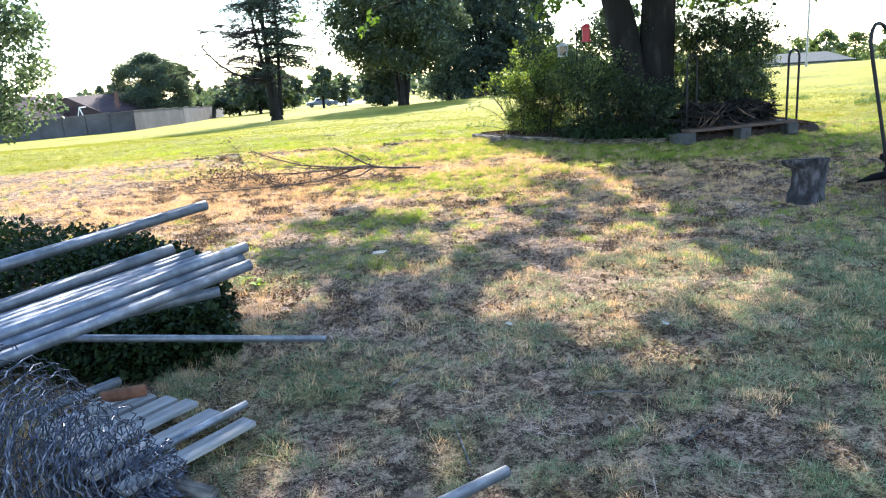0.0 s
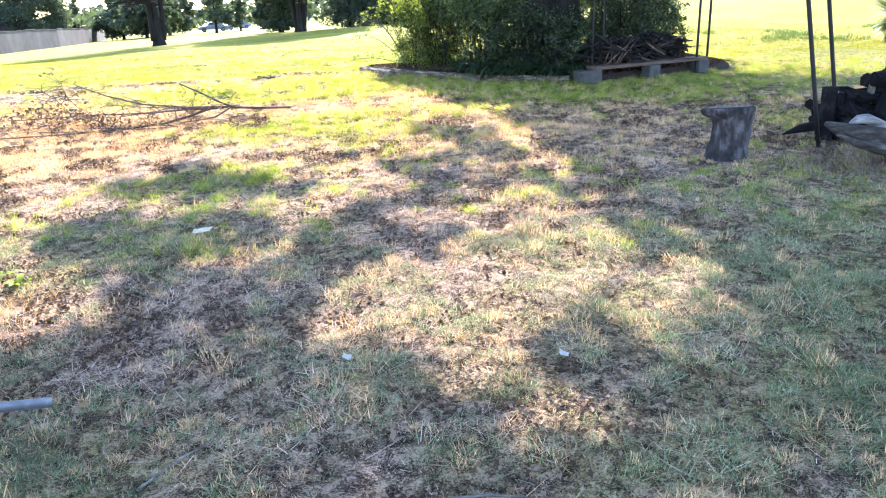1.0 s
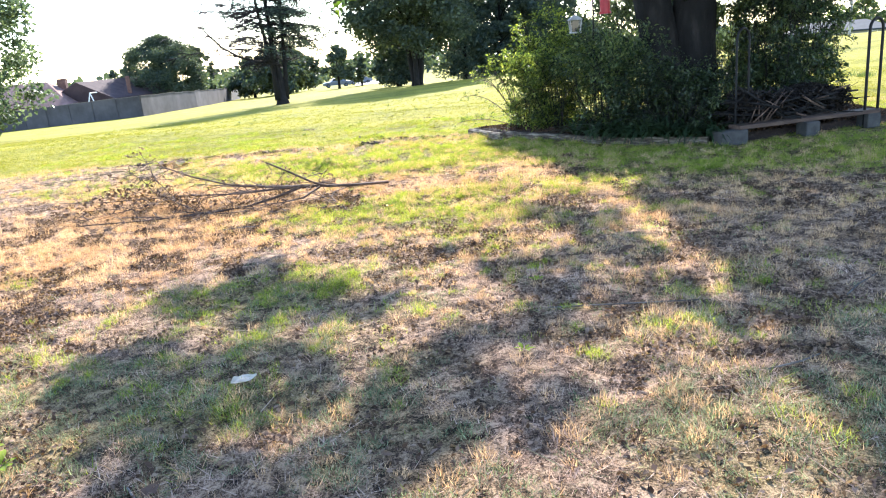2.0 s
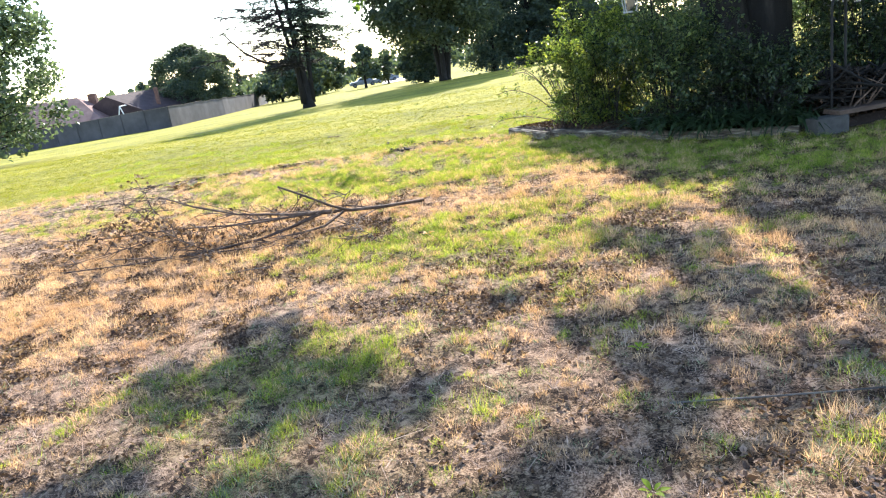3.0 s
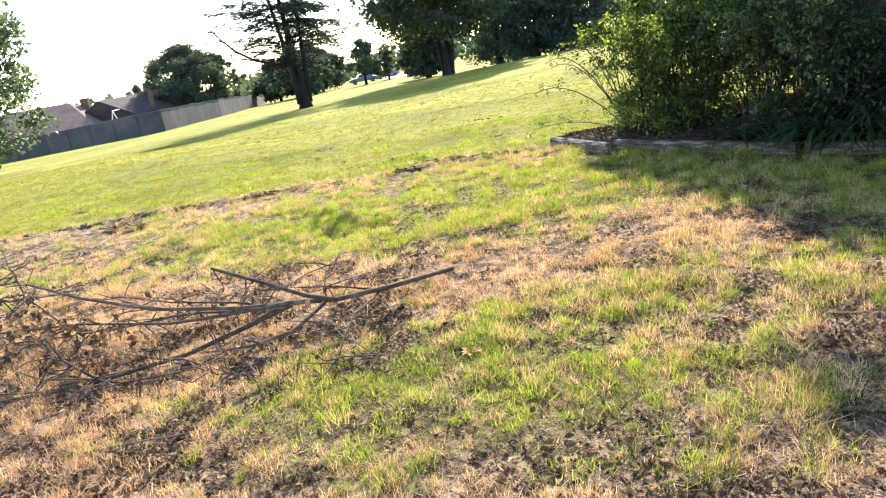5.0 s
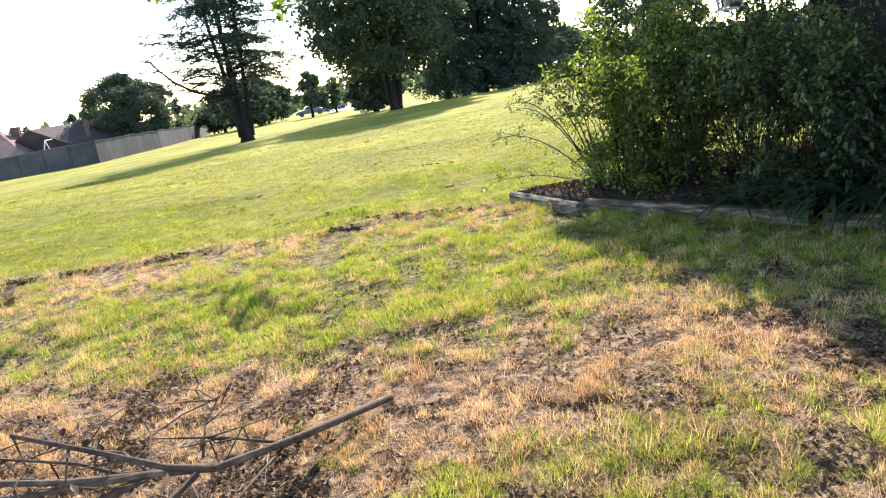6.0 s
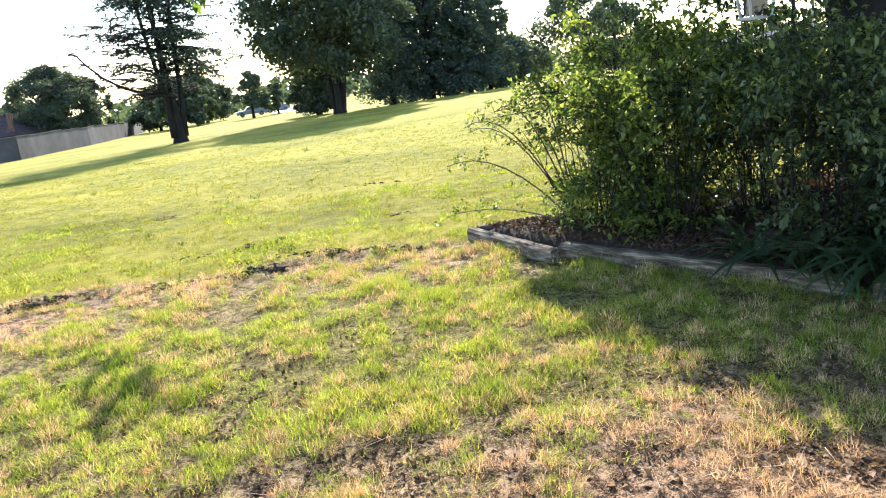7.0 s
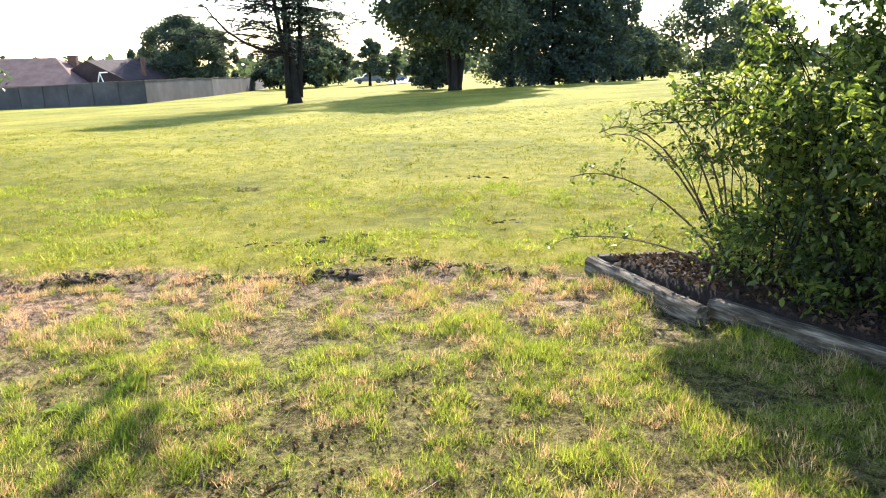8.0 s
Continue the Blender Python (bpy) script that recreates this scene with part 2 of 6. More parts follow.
# white feeder greyed in its paint because it hangs against the light
FEEDER_PAINT = solid_material("feeder_paint", [(0.3, (0.22, 0.22, 0.22)), (0.7, (0.38, 0.38, 0.37))], 6, 0.6, 0, 0.1, 40)
RUSTY = solid_material("rusty_pipe", [(0.3, (0.09, 0.038, 0.022)), (0.7, (0.22, 0.10, 0.055))], 18, 0.85, 0, 0.3, 60)
FENCE_WOOD = solid_material("fence_boards", [(0.3, (0.042, 0.040, 0.043)), (0.55, (0.07, 0.066, 0.071)), (0.8, (0.105, 0.10, 0.106))], 0.6, 0.9, 0, 0.3, 12, None, 0.12)
ROOF_TAN = solid_material("tan_shingles", [(0.3, (0.15, 0.085, 0.07)), (0.7, (0.24, 0.145, 0.12))], 1.2, 0.95, 0, 0.5, 8, None, 0, 6, 0.05)
ROOF_DARK = solid_material("dark_shingles", [(0.3, (0.028, 0.017, 0.018)), (0.7, (0.06, 0.038, 0.038))], 1.2, 0.95, 0, 0.5, 8, None, 0, 6, 0.05)
ROOF_BLUE = solid_material("blue_grey_roof", [(0.3, (0.022, 0.03, 0.034)), (0.7, (0.04, 0.052, 0.058))], 1.0, 0.9, 0, 0.3, 8)
BRICK = solid_material("house_brick", [(0.3, (0.09, 0.045, 0.035)), (0.7, (0.18, 0.095, 0.07))], 4, 0.9, 0, 0.4, 20)
SIDING = solid_material("pale_siding", [(0.3, (0.20, 0.20, 0.20)), (0.7, (0.30, 0.30, 0.29))], 1, 0.8, 0, 0.2, 10)
CAR_PAINT = solid_material("car_paint", [(0.3, (0.10, 0.12, 0.16)), (0.7, (0.20, 0.23, 0.28))], 1, 0.3, 0.2, 0.0, 10)
GLASS_DARK = solid_material("dark_window_glass", [(0.3, (0.02, 0.025, 0.03)), (0.7, (0.05, 0.055, 0.06))], 1, 0.1, 0, 0.0, 10)
RUBBER = solid_material("rubber", [(0.3, (0.02, 0.02, 0.02)), (0.7, (0.04, 0.04, 0.04))], 5, 0.9, 0, 0.1, 30)
ASPHALT = solid_material("pale_road", [(0.3, (0.28, 0.26, 0.23)), (0.7, (0.40, 0.38, 0.34))], 1, 0.9, 0, 0.3, 30)


# ---- mesh helpers ----
class Shape:
    """Vertices and faces of one part, gathered piece by piece."""

    def __init__(self):
        self.v, self.f = [], []

    def tube(self, points, radii, sides=8, cap=True, wobble=0.0):
        pts = [Vector(p) for p in points]
        if not hasattr(radii, "__len__"):
            radii = [radii] * len(pts)
        base = len(self.v)
        side = None
        for i, p in enumerate(pts):
            d = (pts[min(i + 1, len(pts) - 1)] - pts[max(i - 1, 0)]).normalized()
            if side is None:
                side = d.orthogonal().normalized()
            side = (side - d * side.dot(d)).normalized()
            up = d.cross(side)
            for k in range(sides):
                a = 2 * math.pi * k / sides
                r = radii[i] * (1 + wobble * math.sin(3.1 * k + 1.7 * i) * random.uniform(0.4, 1))
                self.v.append(p + side * (math.cos(a) * r) + up * (math.sin(a) * r))
        for i in range(len(pts) - 1):
            for k in range(sides):
                a, b = base + i * sides + k, base + i * sides + (k + 1) % sides
                self.f.append((a, b, b + sides, a + sides))
        if cap:
            self.f.append(tuple(base + k for k in reversed(range(sides))))
            self.f.append(tuple(base + (len(pts) - 1) * sides + k for k in range(sides)))
        return self

    def box(self, m, sx, sy, sz, bevel=0.0):
        """Box of that size round the pose m, its edges chamfered."""
        b = min(bevel, sx / 2.2, sy / 2.2, sz / 2.2)
        base = len(self.v)
        x, y, z = sx / 2, sy / 2, sz / 2
        if not b:
            for i in (-1, 1):
                for j in (-1, 1):
                    for k in (-1, 1):
                        self.v.append(m @ Vector((i * x, j * y, k * z)))
            for q in ((0, 1, 3, 2), (4, 6, 7, 5), (0, 4, 5, 1), (2, 3, 7, 6), (0, 2, 6, 4), (1, 5, 7, 3)):
                self.f.append(tuple(base + k for k in q))
            return self
        rings = [(-z, b), (-z + b, 0), (z - b, 0), (z, b)]
        for h, inset in rings:
            X, Y = x - inset, y - inset
            c = b * 0.7
            for px, py in ((-X + c, -Y), (X - c, -Y), (X, -Y + c), (X, Y - c), (X - c, Y), (-X + c, Y), (-X, Y - c), (-X, -Y + c)):
                self.v.append(m @ Vector((px, py, h)))
        for i in range(3):
            for k in range(8):
                a, c2 = base + i * 8 + k, base + i * 8 + (k + 1) % 8
                self.f.append((a, c2, c2 + 8, a + 8))
        self.f.append(tuple(base + k for k in reversed(range(8))))
        self.f.append(tuple(base + 24 + k for k in range(8)))
        return self

    def mesh(self, name):
        me = bpy.data.meshes.new(name)
        me.from_pydata([tuple(p) for p in self.v], [], self.f)
        return me


def mesh_from_arrays(name, verts, faces):
    """Mesh from numpy arrays: verts (n, 3), faces (m, k)."""
    me = bpy.data.meshes.new(name)
    n, (m, k) = len(verts), faces.shape
    me.vertices.add(n)
    me.vertices.foreach_set("co", verts.astype(np.float32).ravel())
    me.loops.add(m * k)
    me.loops.foreach_set("vertex_index", faces.astype(np.int32).ravel())
    me.polygons.add(m)
    me.polygons.foreach_set("loop_start", np.arange(0, m * k, k, dtype=np.int32))
    me.update(calc_edges=True)
    me.validate()
    return me


def part(name, shape, mat, parent=None, label="", smooth=False):
    """One mesh object, under a thing or a part where parent is given."""
    me = shape.mesh(name) if isinstance(shape, Shape) else shape
    me.materials.append(mat)
    if smooth:
        me.polygons.foreach_set("use_smooth", [True] * len(me.polygons))
    ob = new(name, me)
    ob.parent = parent
    return tagged(ob, label) if label else ob


def thing(name, label, category, at=(0, 0, 0), group="", kind=""):
    ob = new(name)
    ob.location = at
    ob.empty_display_size = 0.1
    return tagged(ob, label, category, group, kind)


def unit(v):
    return v / np.maximum(np.linalg.norm(v, axis=1, keepdims=True), 1e-6)


def leaves(name, centres, size, droop=0.3, ratio=0.5, spread=0.35):
    """Pointed folded leaves, one quad of two halves each, turned at random."""
    n = len(centres)
    c = np.asarray(centres)
    d = unit(rng.normal(size=(n, 3)) * (1, 1, 0.7) + (0, 0, -droop))
    s = unit(np.cross(d, rng.normal(size=(n, 3)) * 0.7 + (0, 0, 1.0)))
    up = np.cross(s, d)
    L = (size * rng.uniform(1 - spread, 1 + spread, n))[:, None]
    w = L * ratio * 0.5
    a = c - d * L * 0.5
    b = c + d * L * 0.5 - up * L * 0.12
    l = c + s * w + up * w * 0.35 - d * L * 0.05
    r = c - s * w + up * w * 0.35 - d * L * 0.05
    v = np.stack([a, r, b, l], axis=1).reshape(-1, 3)
    i = np.arange(n)[:, None] * 4
    f = np.concatenate([i + [[0, 1, 2]], i + [[0, 2, 3]]], axis=0)
    return mesh_from_arrays(name, v, f)


def sprays(name, starts, ends, per, size, droop=0.25, ratio=0.55, wander=0.03):
    """Oval folded leaves set along twigs on alternate sides, turned outwards and hanging a little."""
    a, b = np.repeat(np.asarray(starts), per, axis=0), np.repeat(np.asarray(ends), per, axis=0)
    n = len(a)
    way = unit(b - a)
    d = unit(way * 0.55 + unit(rng.normal(size=(n, 3))) * 0.85 + (0, 0, -droop))
    s = unit(np.cross(d, rng.normal(size=(n, 3)) * 0.55 + (0, 0, 1.0)))
    up = np.cross(s, d)
    L = (size * np.exp(0.28 * rng.normal(size=n)))[:, None]
    root = a + (b - a) * rng.uniform(0.1, 1.08, (n, 1)) + rng.normal(size=(n, 3)) * wander
    w = L * ratio * 0.5
    v = np.stack([root, root + d * L * 0.32 - s * w + up * w * 0.4, root + d * L * 0.70 - s * w * 0.72 + up * w * 0.2, root + d * L - up * L * 0.14,
                  root + d * L * 0.70 + s * w * 0.72 + up * w * 0.2, root + d * L * 0.32 + s * w + up * w * 0.4], axis=1).reshape(-1, 3)
    i = np.arange(n)[:, None] * 6
    return mesh_from_arrays(name, v, np.concatenate([i + [[0, 1, 2, 3]], i + [[0, 3, 4, 5]]], axis=0))


def blades(name, x, y, z, height, width, lean=0.5, out=None):
    """Fine grass blades, each one pointed face; out: the way it leans."""
    n = len(x)
    b = rng.uniform(0, 2 * math.pi, n)
    over = np.stack([np.cos(b), np.sin(b), np.zeros(n)], 1)
    if out is not None:
        over = over * 0.5 + out
    a = rng.uniform(0, 2 * math.pi, n)
    side = np.stack([np.cos(a), np.sin(a), np.zeros(n)], 1) * (width * 0.5)[:, None]
    over = over * (lean * rng.uniform(0.2, 1.5, n) * height)[:, None]
    root = np.stack([x, y, z - 0.006], 1)
    tip = root + over + np.stack([np.zeros(n), np.zeros(n), height * rng.uniform(0.75, 1.0, n)], 1)
    v = np.stack([root - side, root + side, tip], 1).reshape(-1, 3)
    return mesh_from_arrays(name, v, np.arange(3 * n).reshape(n, 3))


def smooth(a, b, x):
    t = np.clip((x - a) / (b - a), 0, 1)
    return t * t * (3 - 2 * t)


PERM = np.random.default_rng(3).uniform(-1, 1, (64, 64))


def vnoise(x, y, scale):
    """Smooth value noise in the plane, -1 to 1."""
    u, v = np.asarray(x) / scale + 100.3, np.asarray(y) / scale + 57.7
    i, j = np.floor(u).astype(int), np.floor(v).astype(int)
    fu, fv = u - i, v - j
    fu, fv = fu * fu * (3 - 2 * fu), fv * fv * (3 - 2 * fv)
    g = lambda p, q: PERM[p % 64, q % 64]
    return (g(i, j) * (1 - fu) + g(i + 1, j) * fu) * (1 - fv) + (g(i, j + 1) * (1 - fu) + g(i + 1, j + 1) * fu) * fv


def lawn_edge(x, y):
    """Distance past the ragged edge of the mown lawn."""
    n1, n2 = vnoise(x, y, 1.3), vnoise(x + 31, y, 0.42)
    return y - (15.1 + 0.12 * n1 + 0.10 * n2 - 0.05 * np.maximum(-x - 2.5, 0) - 0.09 * np.maximum(-x - 4, 0) ** 1.3)


def ground_z(x, y):
    """The yard is level; past the lawn's edge the field falls away, more to one side."""
    x, y = np.asarray(x, float), np.asarray(y, float)
    f = np.maximum(y - 17, 0)
    ease = smooth(17, 40, y)
    z = -0.03 * np.minimum(f, 230) * smooth(17, 26, y) + 0.032 * np.clip(x, -60, 30) * ease
    z -= 0.035 * np.clip(y - 62, 0, 60) * smooth(-7, 0, x)
    z -= 0.018 * np.maximum(y - 247, 0)
    far = lawn_edge(x, y)
    z += 0.035 * smooth(-0.10, 0.02, far) * smooth(1.6, 0.1, far) * smooth(-0.35, 0.35, vnoise(x + 3, y, 0.8)) * smooth(9, 7, np.abs(x))
    z -= 0.018 * np.exp(-((far + 0.14) / 0.07) ** 2) * smooth(-0.2, 0.5, vnoise(x + 3, y, 0.5)) * smooth(9, 7, np.abs(x))
    clods = smooth(30, 18, y) * smooth(-0.5, 1.5, y)
    z += clods * (0.016 * vnoise(x, y, 0.17) + 0.010 * vnoise(x + 5, y, 0.31) + 0.006 * vnoise(x, y + 9, 0.08))
    z += 0.012 * vnoise(x, y, 0.7) * smooth(60, 20, y) + 0.02 * vnoise(x, y, 2.3) * smooth(8, 14, y)
    return z


def covers(x, y):
    """How dry, green and lawn-like the ground is at a place."""
    n1, n2, n3 = vnoise(x, y, 1.3), vnoise(x + 31, y, 0.42), vnoise(x, y + 17, 3.1)
    n4 = vnoise(x + 7, y + 3, 0.18)
    far = lawn_edge(x, y)
    lawn = smooth(-0.05, 0.3, far)
    lawn = np.maximum(lawn, smooth(12.6, 14.5, y) * smooth(6.8, 8.0, x))
    dry = np.exp(-((x + 2.9) / 2.4) ** 2 - ((y - 9.7) / 2.3) ** 2) * 1.6
    dry = np.maximum(dry, np.exp(-((y - 11.0 - 0.1 * x) / 1.0) ** 2) * 0.85 * smooth(4.5, 2.5, x))
    dry = np.maximum(dry, 0.70 * smooth(-0.5, -2.5, x) * smooth(8, 11, y))
    dry = np.maximum(dry, 0.62 * smooth(0.5, 3.5, y))
    dry = np.maximum(dry, 0.50 * np.exp(-((y - 14.8) / 0.6) ** 2) * smooth(1.0, -0.5, x))
    green = 1.1 * np.exp(-((y - 13.4 - 0.15 * x) / 1.05) ** 2) * smooth(-4.5, -0.5, x) + 0.92 * np.exp(-((x + 0.3) / 1.15) ** 2 - ((y - 9.5) / 0.75) ** 2)
    green += 0.6 * np.exp(-((x + 0.7) / 0.8) ** 2 - ((y - 7.3) / 0.6) ** 2) + 0.35 * np.exp(-((x - 4.5) / 1.5) ** 2 - ((y - 5.0) / 2.0) ** 2)
    green += 0.38 * np.exp(-((x + 1.1) / 1.0) ** 2 - ((y - 6.0) / 0.9) ** 2)
    green += 0.35 * np.exp(-((x - 1.5) / 0.5) ** 2 - ((y - 5.1) / 0.5) ** 2)
    green += 0.30 * smooth(1.3, 2.3, x) * smooth(8.0, 5.0, y) + 0.40 * np.exp(-((x + 0.95) / 0.55) ** 2 - ((y - 3.2) / 0.6) ** 2) + 0.24 * smooth(5.0, 3.4, y)
    green += 0.26 * np.exp(-((x - 0.2) / 1.3) ** 2 - ((y - 12.3) / 0.7) ** 2)
    green += 0.75 * smooth(9.3, 11, y) * smooth(1.2, 2.6, x)
    green += 0.08 + 0.16 * smooth(6.0, 3, y) - 0.14 * smooth(8.5, 7, y) + 0.16 * smooth(2.2, 3.2, x) * smooth(9, 7, y)
    green -= 0.8 * np.exp(-((x + 3.0) / 2.1) ** 2 - ((y - 9.8) / 2.1) ** 2) + 0.36 * np.exp(-((y - 11.1 - 0.1 * x) / 0.8) ** 2) * smooth(3.5, 2.0, x)
    green -= 0.42 * np.exp(-((x - 3.2) / 1.5) ** 2 - ((y - 7.7) / 2.0) ** 2)
    bare = np.exp(-((far + 0.10) / 0.08) ** 2) * smooth(0.0, 0.7, n1 + n2) * smooth(9, 7, np.abs(x))
    dry = np.clip((dry + 0.10 * n1 + 0.15 * n2 + 0.25 * n4) * (1 - bare), 0, 1)
    green = np.clip((green + 0.08 + 0.12 * n3 + 0.16 * n1 + 0.20 * n2 + 0.22 * n4 + 0.25 * vnoise(x + 2, y, 0.09)) * (1 - bare), 0, 1)
    return dry, green, np.clip(lawn, 0, 1)


# ---- ground ----
def lines(lo, hi, a, b, fine, growth):
    inner = list(np.arange(a, b + 1e-6, fine))
    step, v, up = fine, b, []
    while v < hi:
        step *= growth
        v += step
        up.append(v)
    step, v, down = fine, a, []
    while v > lo:
        step *= growth
        v -= step
        down.append(v)
    return np.array(down[::-1] + inner + up)


xs, ys = lines(-3000, 3000, -5, 7, 0.105, 1.13), lines(-300, 4000, 0.5, 19.0, 0.105, 1.10)
gx, gy = np.meshgrid(xs, ys)
gz = ground_z(gx, gy)
idx = np.arange(gx.size).reshape(gx.shape)
quads = np.stack([idx[:-1, :-1].ravel(), idx[:-1, 1:].ravel(), idx[1:, 1:].ravel(), idx[1:, :-1].ravel()], 1)
ground_mesh = mesh_from_arrays("ground", np.stack([gx.ravel(), gy.ravel(), gz.ravel()], 1), quads)
cover_layer = ground_mesh.attributes.new("cover", "FLOAT_COLOR", "POINT")
cd, cg, cl = covers(gx.ravel(), gy.ravel())
cover_layer.data.foreach_set("color", np.stack([cd, cg, cl, np.ones(len(cd))], 1).astype(np.float32).ravel())
ground = part("ground", ground_mesh, GROUND, None, "", True)
tagged(ground, "patchy yard of dry thatch, soil and mown grass", "ground", kind="structure")


# ---- grass ----
def scatter(n, x0, x1, y0, y1):
    return rng.uniform(x0, x1, n), rng.uniform(y0, y1, n)


def in_fan(x, y):
    """Keeps what lies within sight of the walk."""
    return (x > -1.6 - 0.62 * np.maximum(y - 0.8, 0)) & (x < 1.4 + 0.80 * np.maximum(y - 0.5, 0))


def aside(x, y):
    """Yard grass thins out far to the sides of the walk."""
    return 1 - 0.55 * smooth(3.0, 5.0, np.abs(x)) * smooth(16, 14, y)


def bed_side(x, y):
    """Positive inside the planted bed."""
    front = np.minimum((x - 2.64) * 0.548 + (y - 12.74) * 0.837, (x - 1.38) * 0.775 + (y - 14.38) * 0.632)
    return np.minimum(front, np.minimum(np.minimum((x - 0.85) * 0.84 + (y - 15.2) * 0.55, (x - 4.0) * -0.25 + (y - 12.0)), np.minimum(15.26 + 0.10 * (x - 0.85) - y, 6.7 - x)))


def grass(name, mat, label, tufts, per, area, chance, height, width, lean, spread, front=1.25):
    """Tufts of blades; thicker near the walk than far from it."""
    x0, x1, y0, y1 = area
    cx = rng.uniform(x0, x1, tufts)
    cy = y0 + (y1 - y0) * rng.uniform(0, 1, tufts) ** front
    keep = in_fan(cx, cy) & (bed_side(cx, cy) < 0.03) & (rng.uniform(0, 1, tufts) < chance(cx, cy) * aside(cx, cy))
    cx, cy = cx[keep], cy[keep]
    size = np.clip(1 + 0.5 * vnoise(cx, cy, 0.5) + 0.4 * vnoise(cx, cy, 0.17) + 0.35 * rng.normal(size=len(cx)), 0.35, 2.4)
    away = rng.normal(size=(len(cx) * per, 2)) * spread
    x, y, size = np.repeat(cx, per) + away[:, 0], np.repeat(cy, per) + away[:, 1], np.repeat(size, per)
    k = len(x)
    out = np.concatenate([away / spread * 0.6, np.zeros((k, 1))], 1)
    h = height * size * rng.uniform(0.5, 1.3, k)
    ob = part(name, blades(name, x, y, ground_z(x, y), h, width * rng.uniform(0.6, 1.4, k), lean, out), mat)
    return tagged(ob, label, "grass", kind="stuff")


def broken(x, y):
    return np.clip(0.62 + 0.60 * vnoise(x, y, 0.17) + 0.12 * vnoise(x + 5, y, 0.31), 0, 1)


def clumps(name, mat, label, count, per, area, chance, radius, height, width, front=1.2, lean=0.9):
    """Separate domed tussocks of fine blades, with bare gaps between."""
    x0, x1, y0, y1 = area
    cx = rng.uniform(x0, x1, count)
    cy = y0 + (y1 - y0) * rng.uniform(0, 1, count) ** front
    keep = in_fan(cx, cy) & (bed_side(cx, cy) < 0.0) & (rng.uniform(0, 1, count) < chance(cx, cy) * aside(cx, cy))
    cx, cy = cx[keep], cy[keep]
    size = np.repeat(np.clip(np.exp(0.38 * rng.normal(size=len(cx))) * (1 + 0.3 * vnoise(cx, cy, 0.6)), 0.4, 2.2), per)
    a, u = rng.uniform(0, 2 * math.pi, len(size)), np.sqrt(rng.uniform(0, 1, len(size)))
    way = np.stack([np.cos(a) * u, np.sin(a) * u, np.zeros(len(a))], 1)
    x, y = np.repeat(cx, per) + way[:, 0] * radius * size, np.repeat(cy, per) + way[:, 1] * radius * size
    h = height * size ** 0.7 * (1.05 - 0.55 * u * u) * rng.uniform(0.45, 1.2, len(a))
    lift = h * rng.uniform(0, 0.6, len(a))
    ob = part(name, blades(name, x, y, ground_z(x, y) + lift, np.maximum(h - lift, 0.4 * h), width * rng.uniform(0.6, 1.4, len(a)), lean, way * 0.6), mat)
    return tagged(ob, label, "grass", kind="stuff")


def gaps(x, y):
    """High in the small hollows between tussocks."""
    return smooth(0.1, -0.35, vnoise(x, y, 0.17) + 0.3 * vnoise(x + 5, y, 0.31))


grass("green_grass", GRASS_GREEN, "short green grass in the yard", 78000, 13, (-8, 11, 4.0, 15.6),
      lambda x, y: covers(x, y)[1] ** 0.7 * (1 - covers(x, y)[2]) * (0.45 + 0.55 * broken(x, y)) * smooth(4.5, 8, y), 0.034, 0.0038, 1.2, 0.030, 1.1)
clumps("green_tussocks", GRASS_GREEN, "green grass tussocks in the yard", 44000, 54, (-6.5, 9, 5.0, 15.2),
       lambda x, y: covers(x, y)[1] ** 0.8 * (1 - covers(x, y)[2]) * (1 - 0.85 * gaps(x, y)) * smooth(4.5, 8, y), 0.044, 0.064, 0.0026, 1.0, 1.1)
grass("shade_grass", GRASS_COOL_SHADE, "dull grey-green grass in the shade", 90000, 10, (-6, 9, 0.9, 8.0),
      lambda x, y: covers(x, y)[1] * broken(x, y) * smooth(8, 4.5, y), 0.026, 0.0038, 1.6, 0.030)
clumps("shade_tussocks", GRASS_COOL_SHADE, "dull grey-green tussocks in the shade", 44000, 28, (-6, 9, 1.5, 8.0),
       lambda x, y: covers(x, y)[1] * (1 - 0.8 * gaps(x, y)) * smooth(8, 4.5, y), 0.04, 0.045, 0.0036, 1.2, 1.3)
grass("dry_grass", GRASS_DRY, "short dry tan grass in the yard", 26000, 12, (-8, 8, 2.6, 15.7),
      lambda x, y: covers(x, y)[0] * (1 - covers(x, y)[2]) * broken(x, y), 0.030, 0.0040, 1.1, 0.026)
clumps("dry_tussocks", GRASS_DRY, "dry tan grass tussocks in the yard", 46000, 50, (-8, 8, 1.2, 15.3),
       lambda x, y: covers(x, y)[0] * (1 - 0.5 * covers(x, y)[1]) * (1 - covers(x, y)[2]) * (1 - 0.9 * gaps(x, y)) * (0.30 + 0.70 * smooth(6.5, 9, y)), 0.036, 0.068, 0.0025, 0.95, 1.0)
grass("grey_thatch", GRASS_GREY, "grey-brown dead thatch lying on the soil", 85000, 7, (-7, 10, 0.9, 15.0),
      lambda x, y: (1 - 0.5 * covers(x, y)[1]) * (0.5 + 0.5 * vnoise(x, y, 0.12)), 0.014, 0.0040, 3.4, 0.03, 1.3)
grass("near_thatch", GRASS_GREY, "short dead thatch and stubble near the path", 21000, 6, (-2.6, 3.0, 3.4, 9.6),
      lambda x, y: 0.35 + 0.6 * broken(x, y), 0.024, 0.0034, 1.5, 0.022, 1.0)
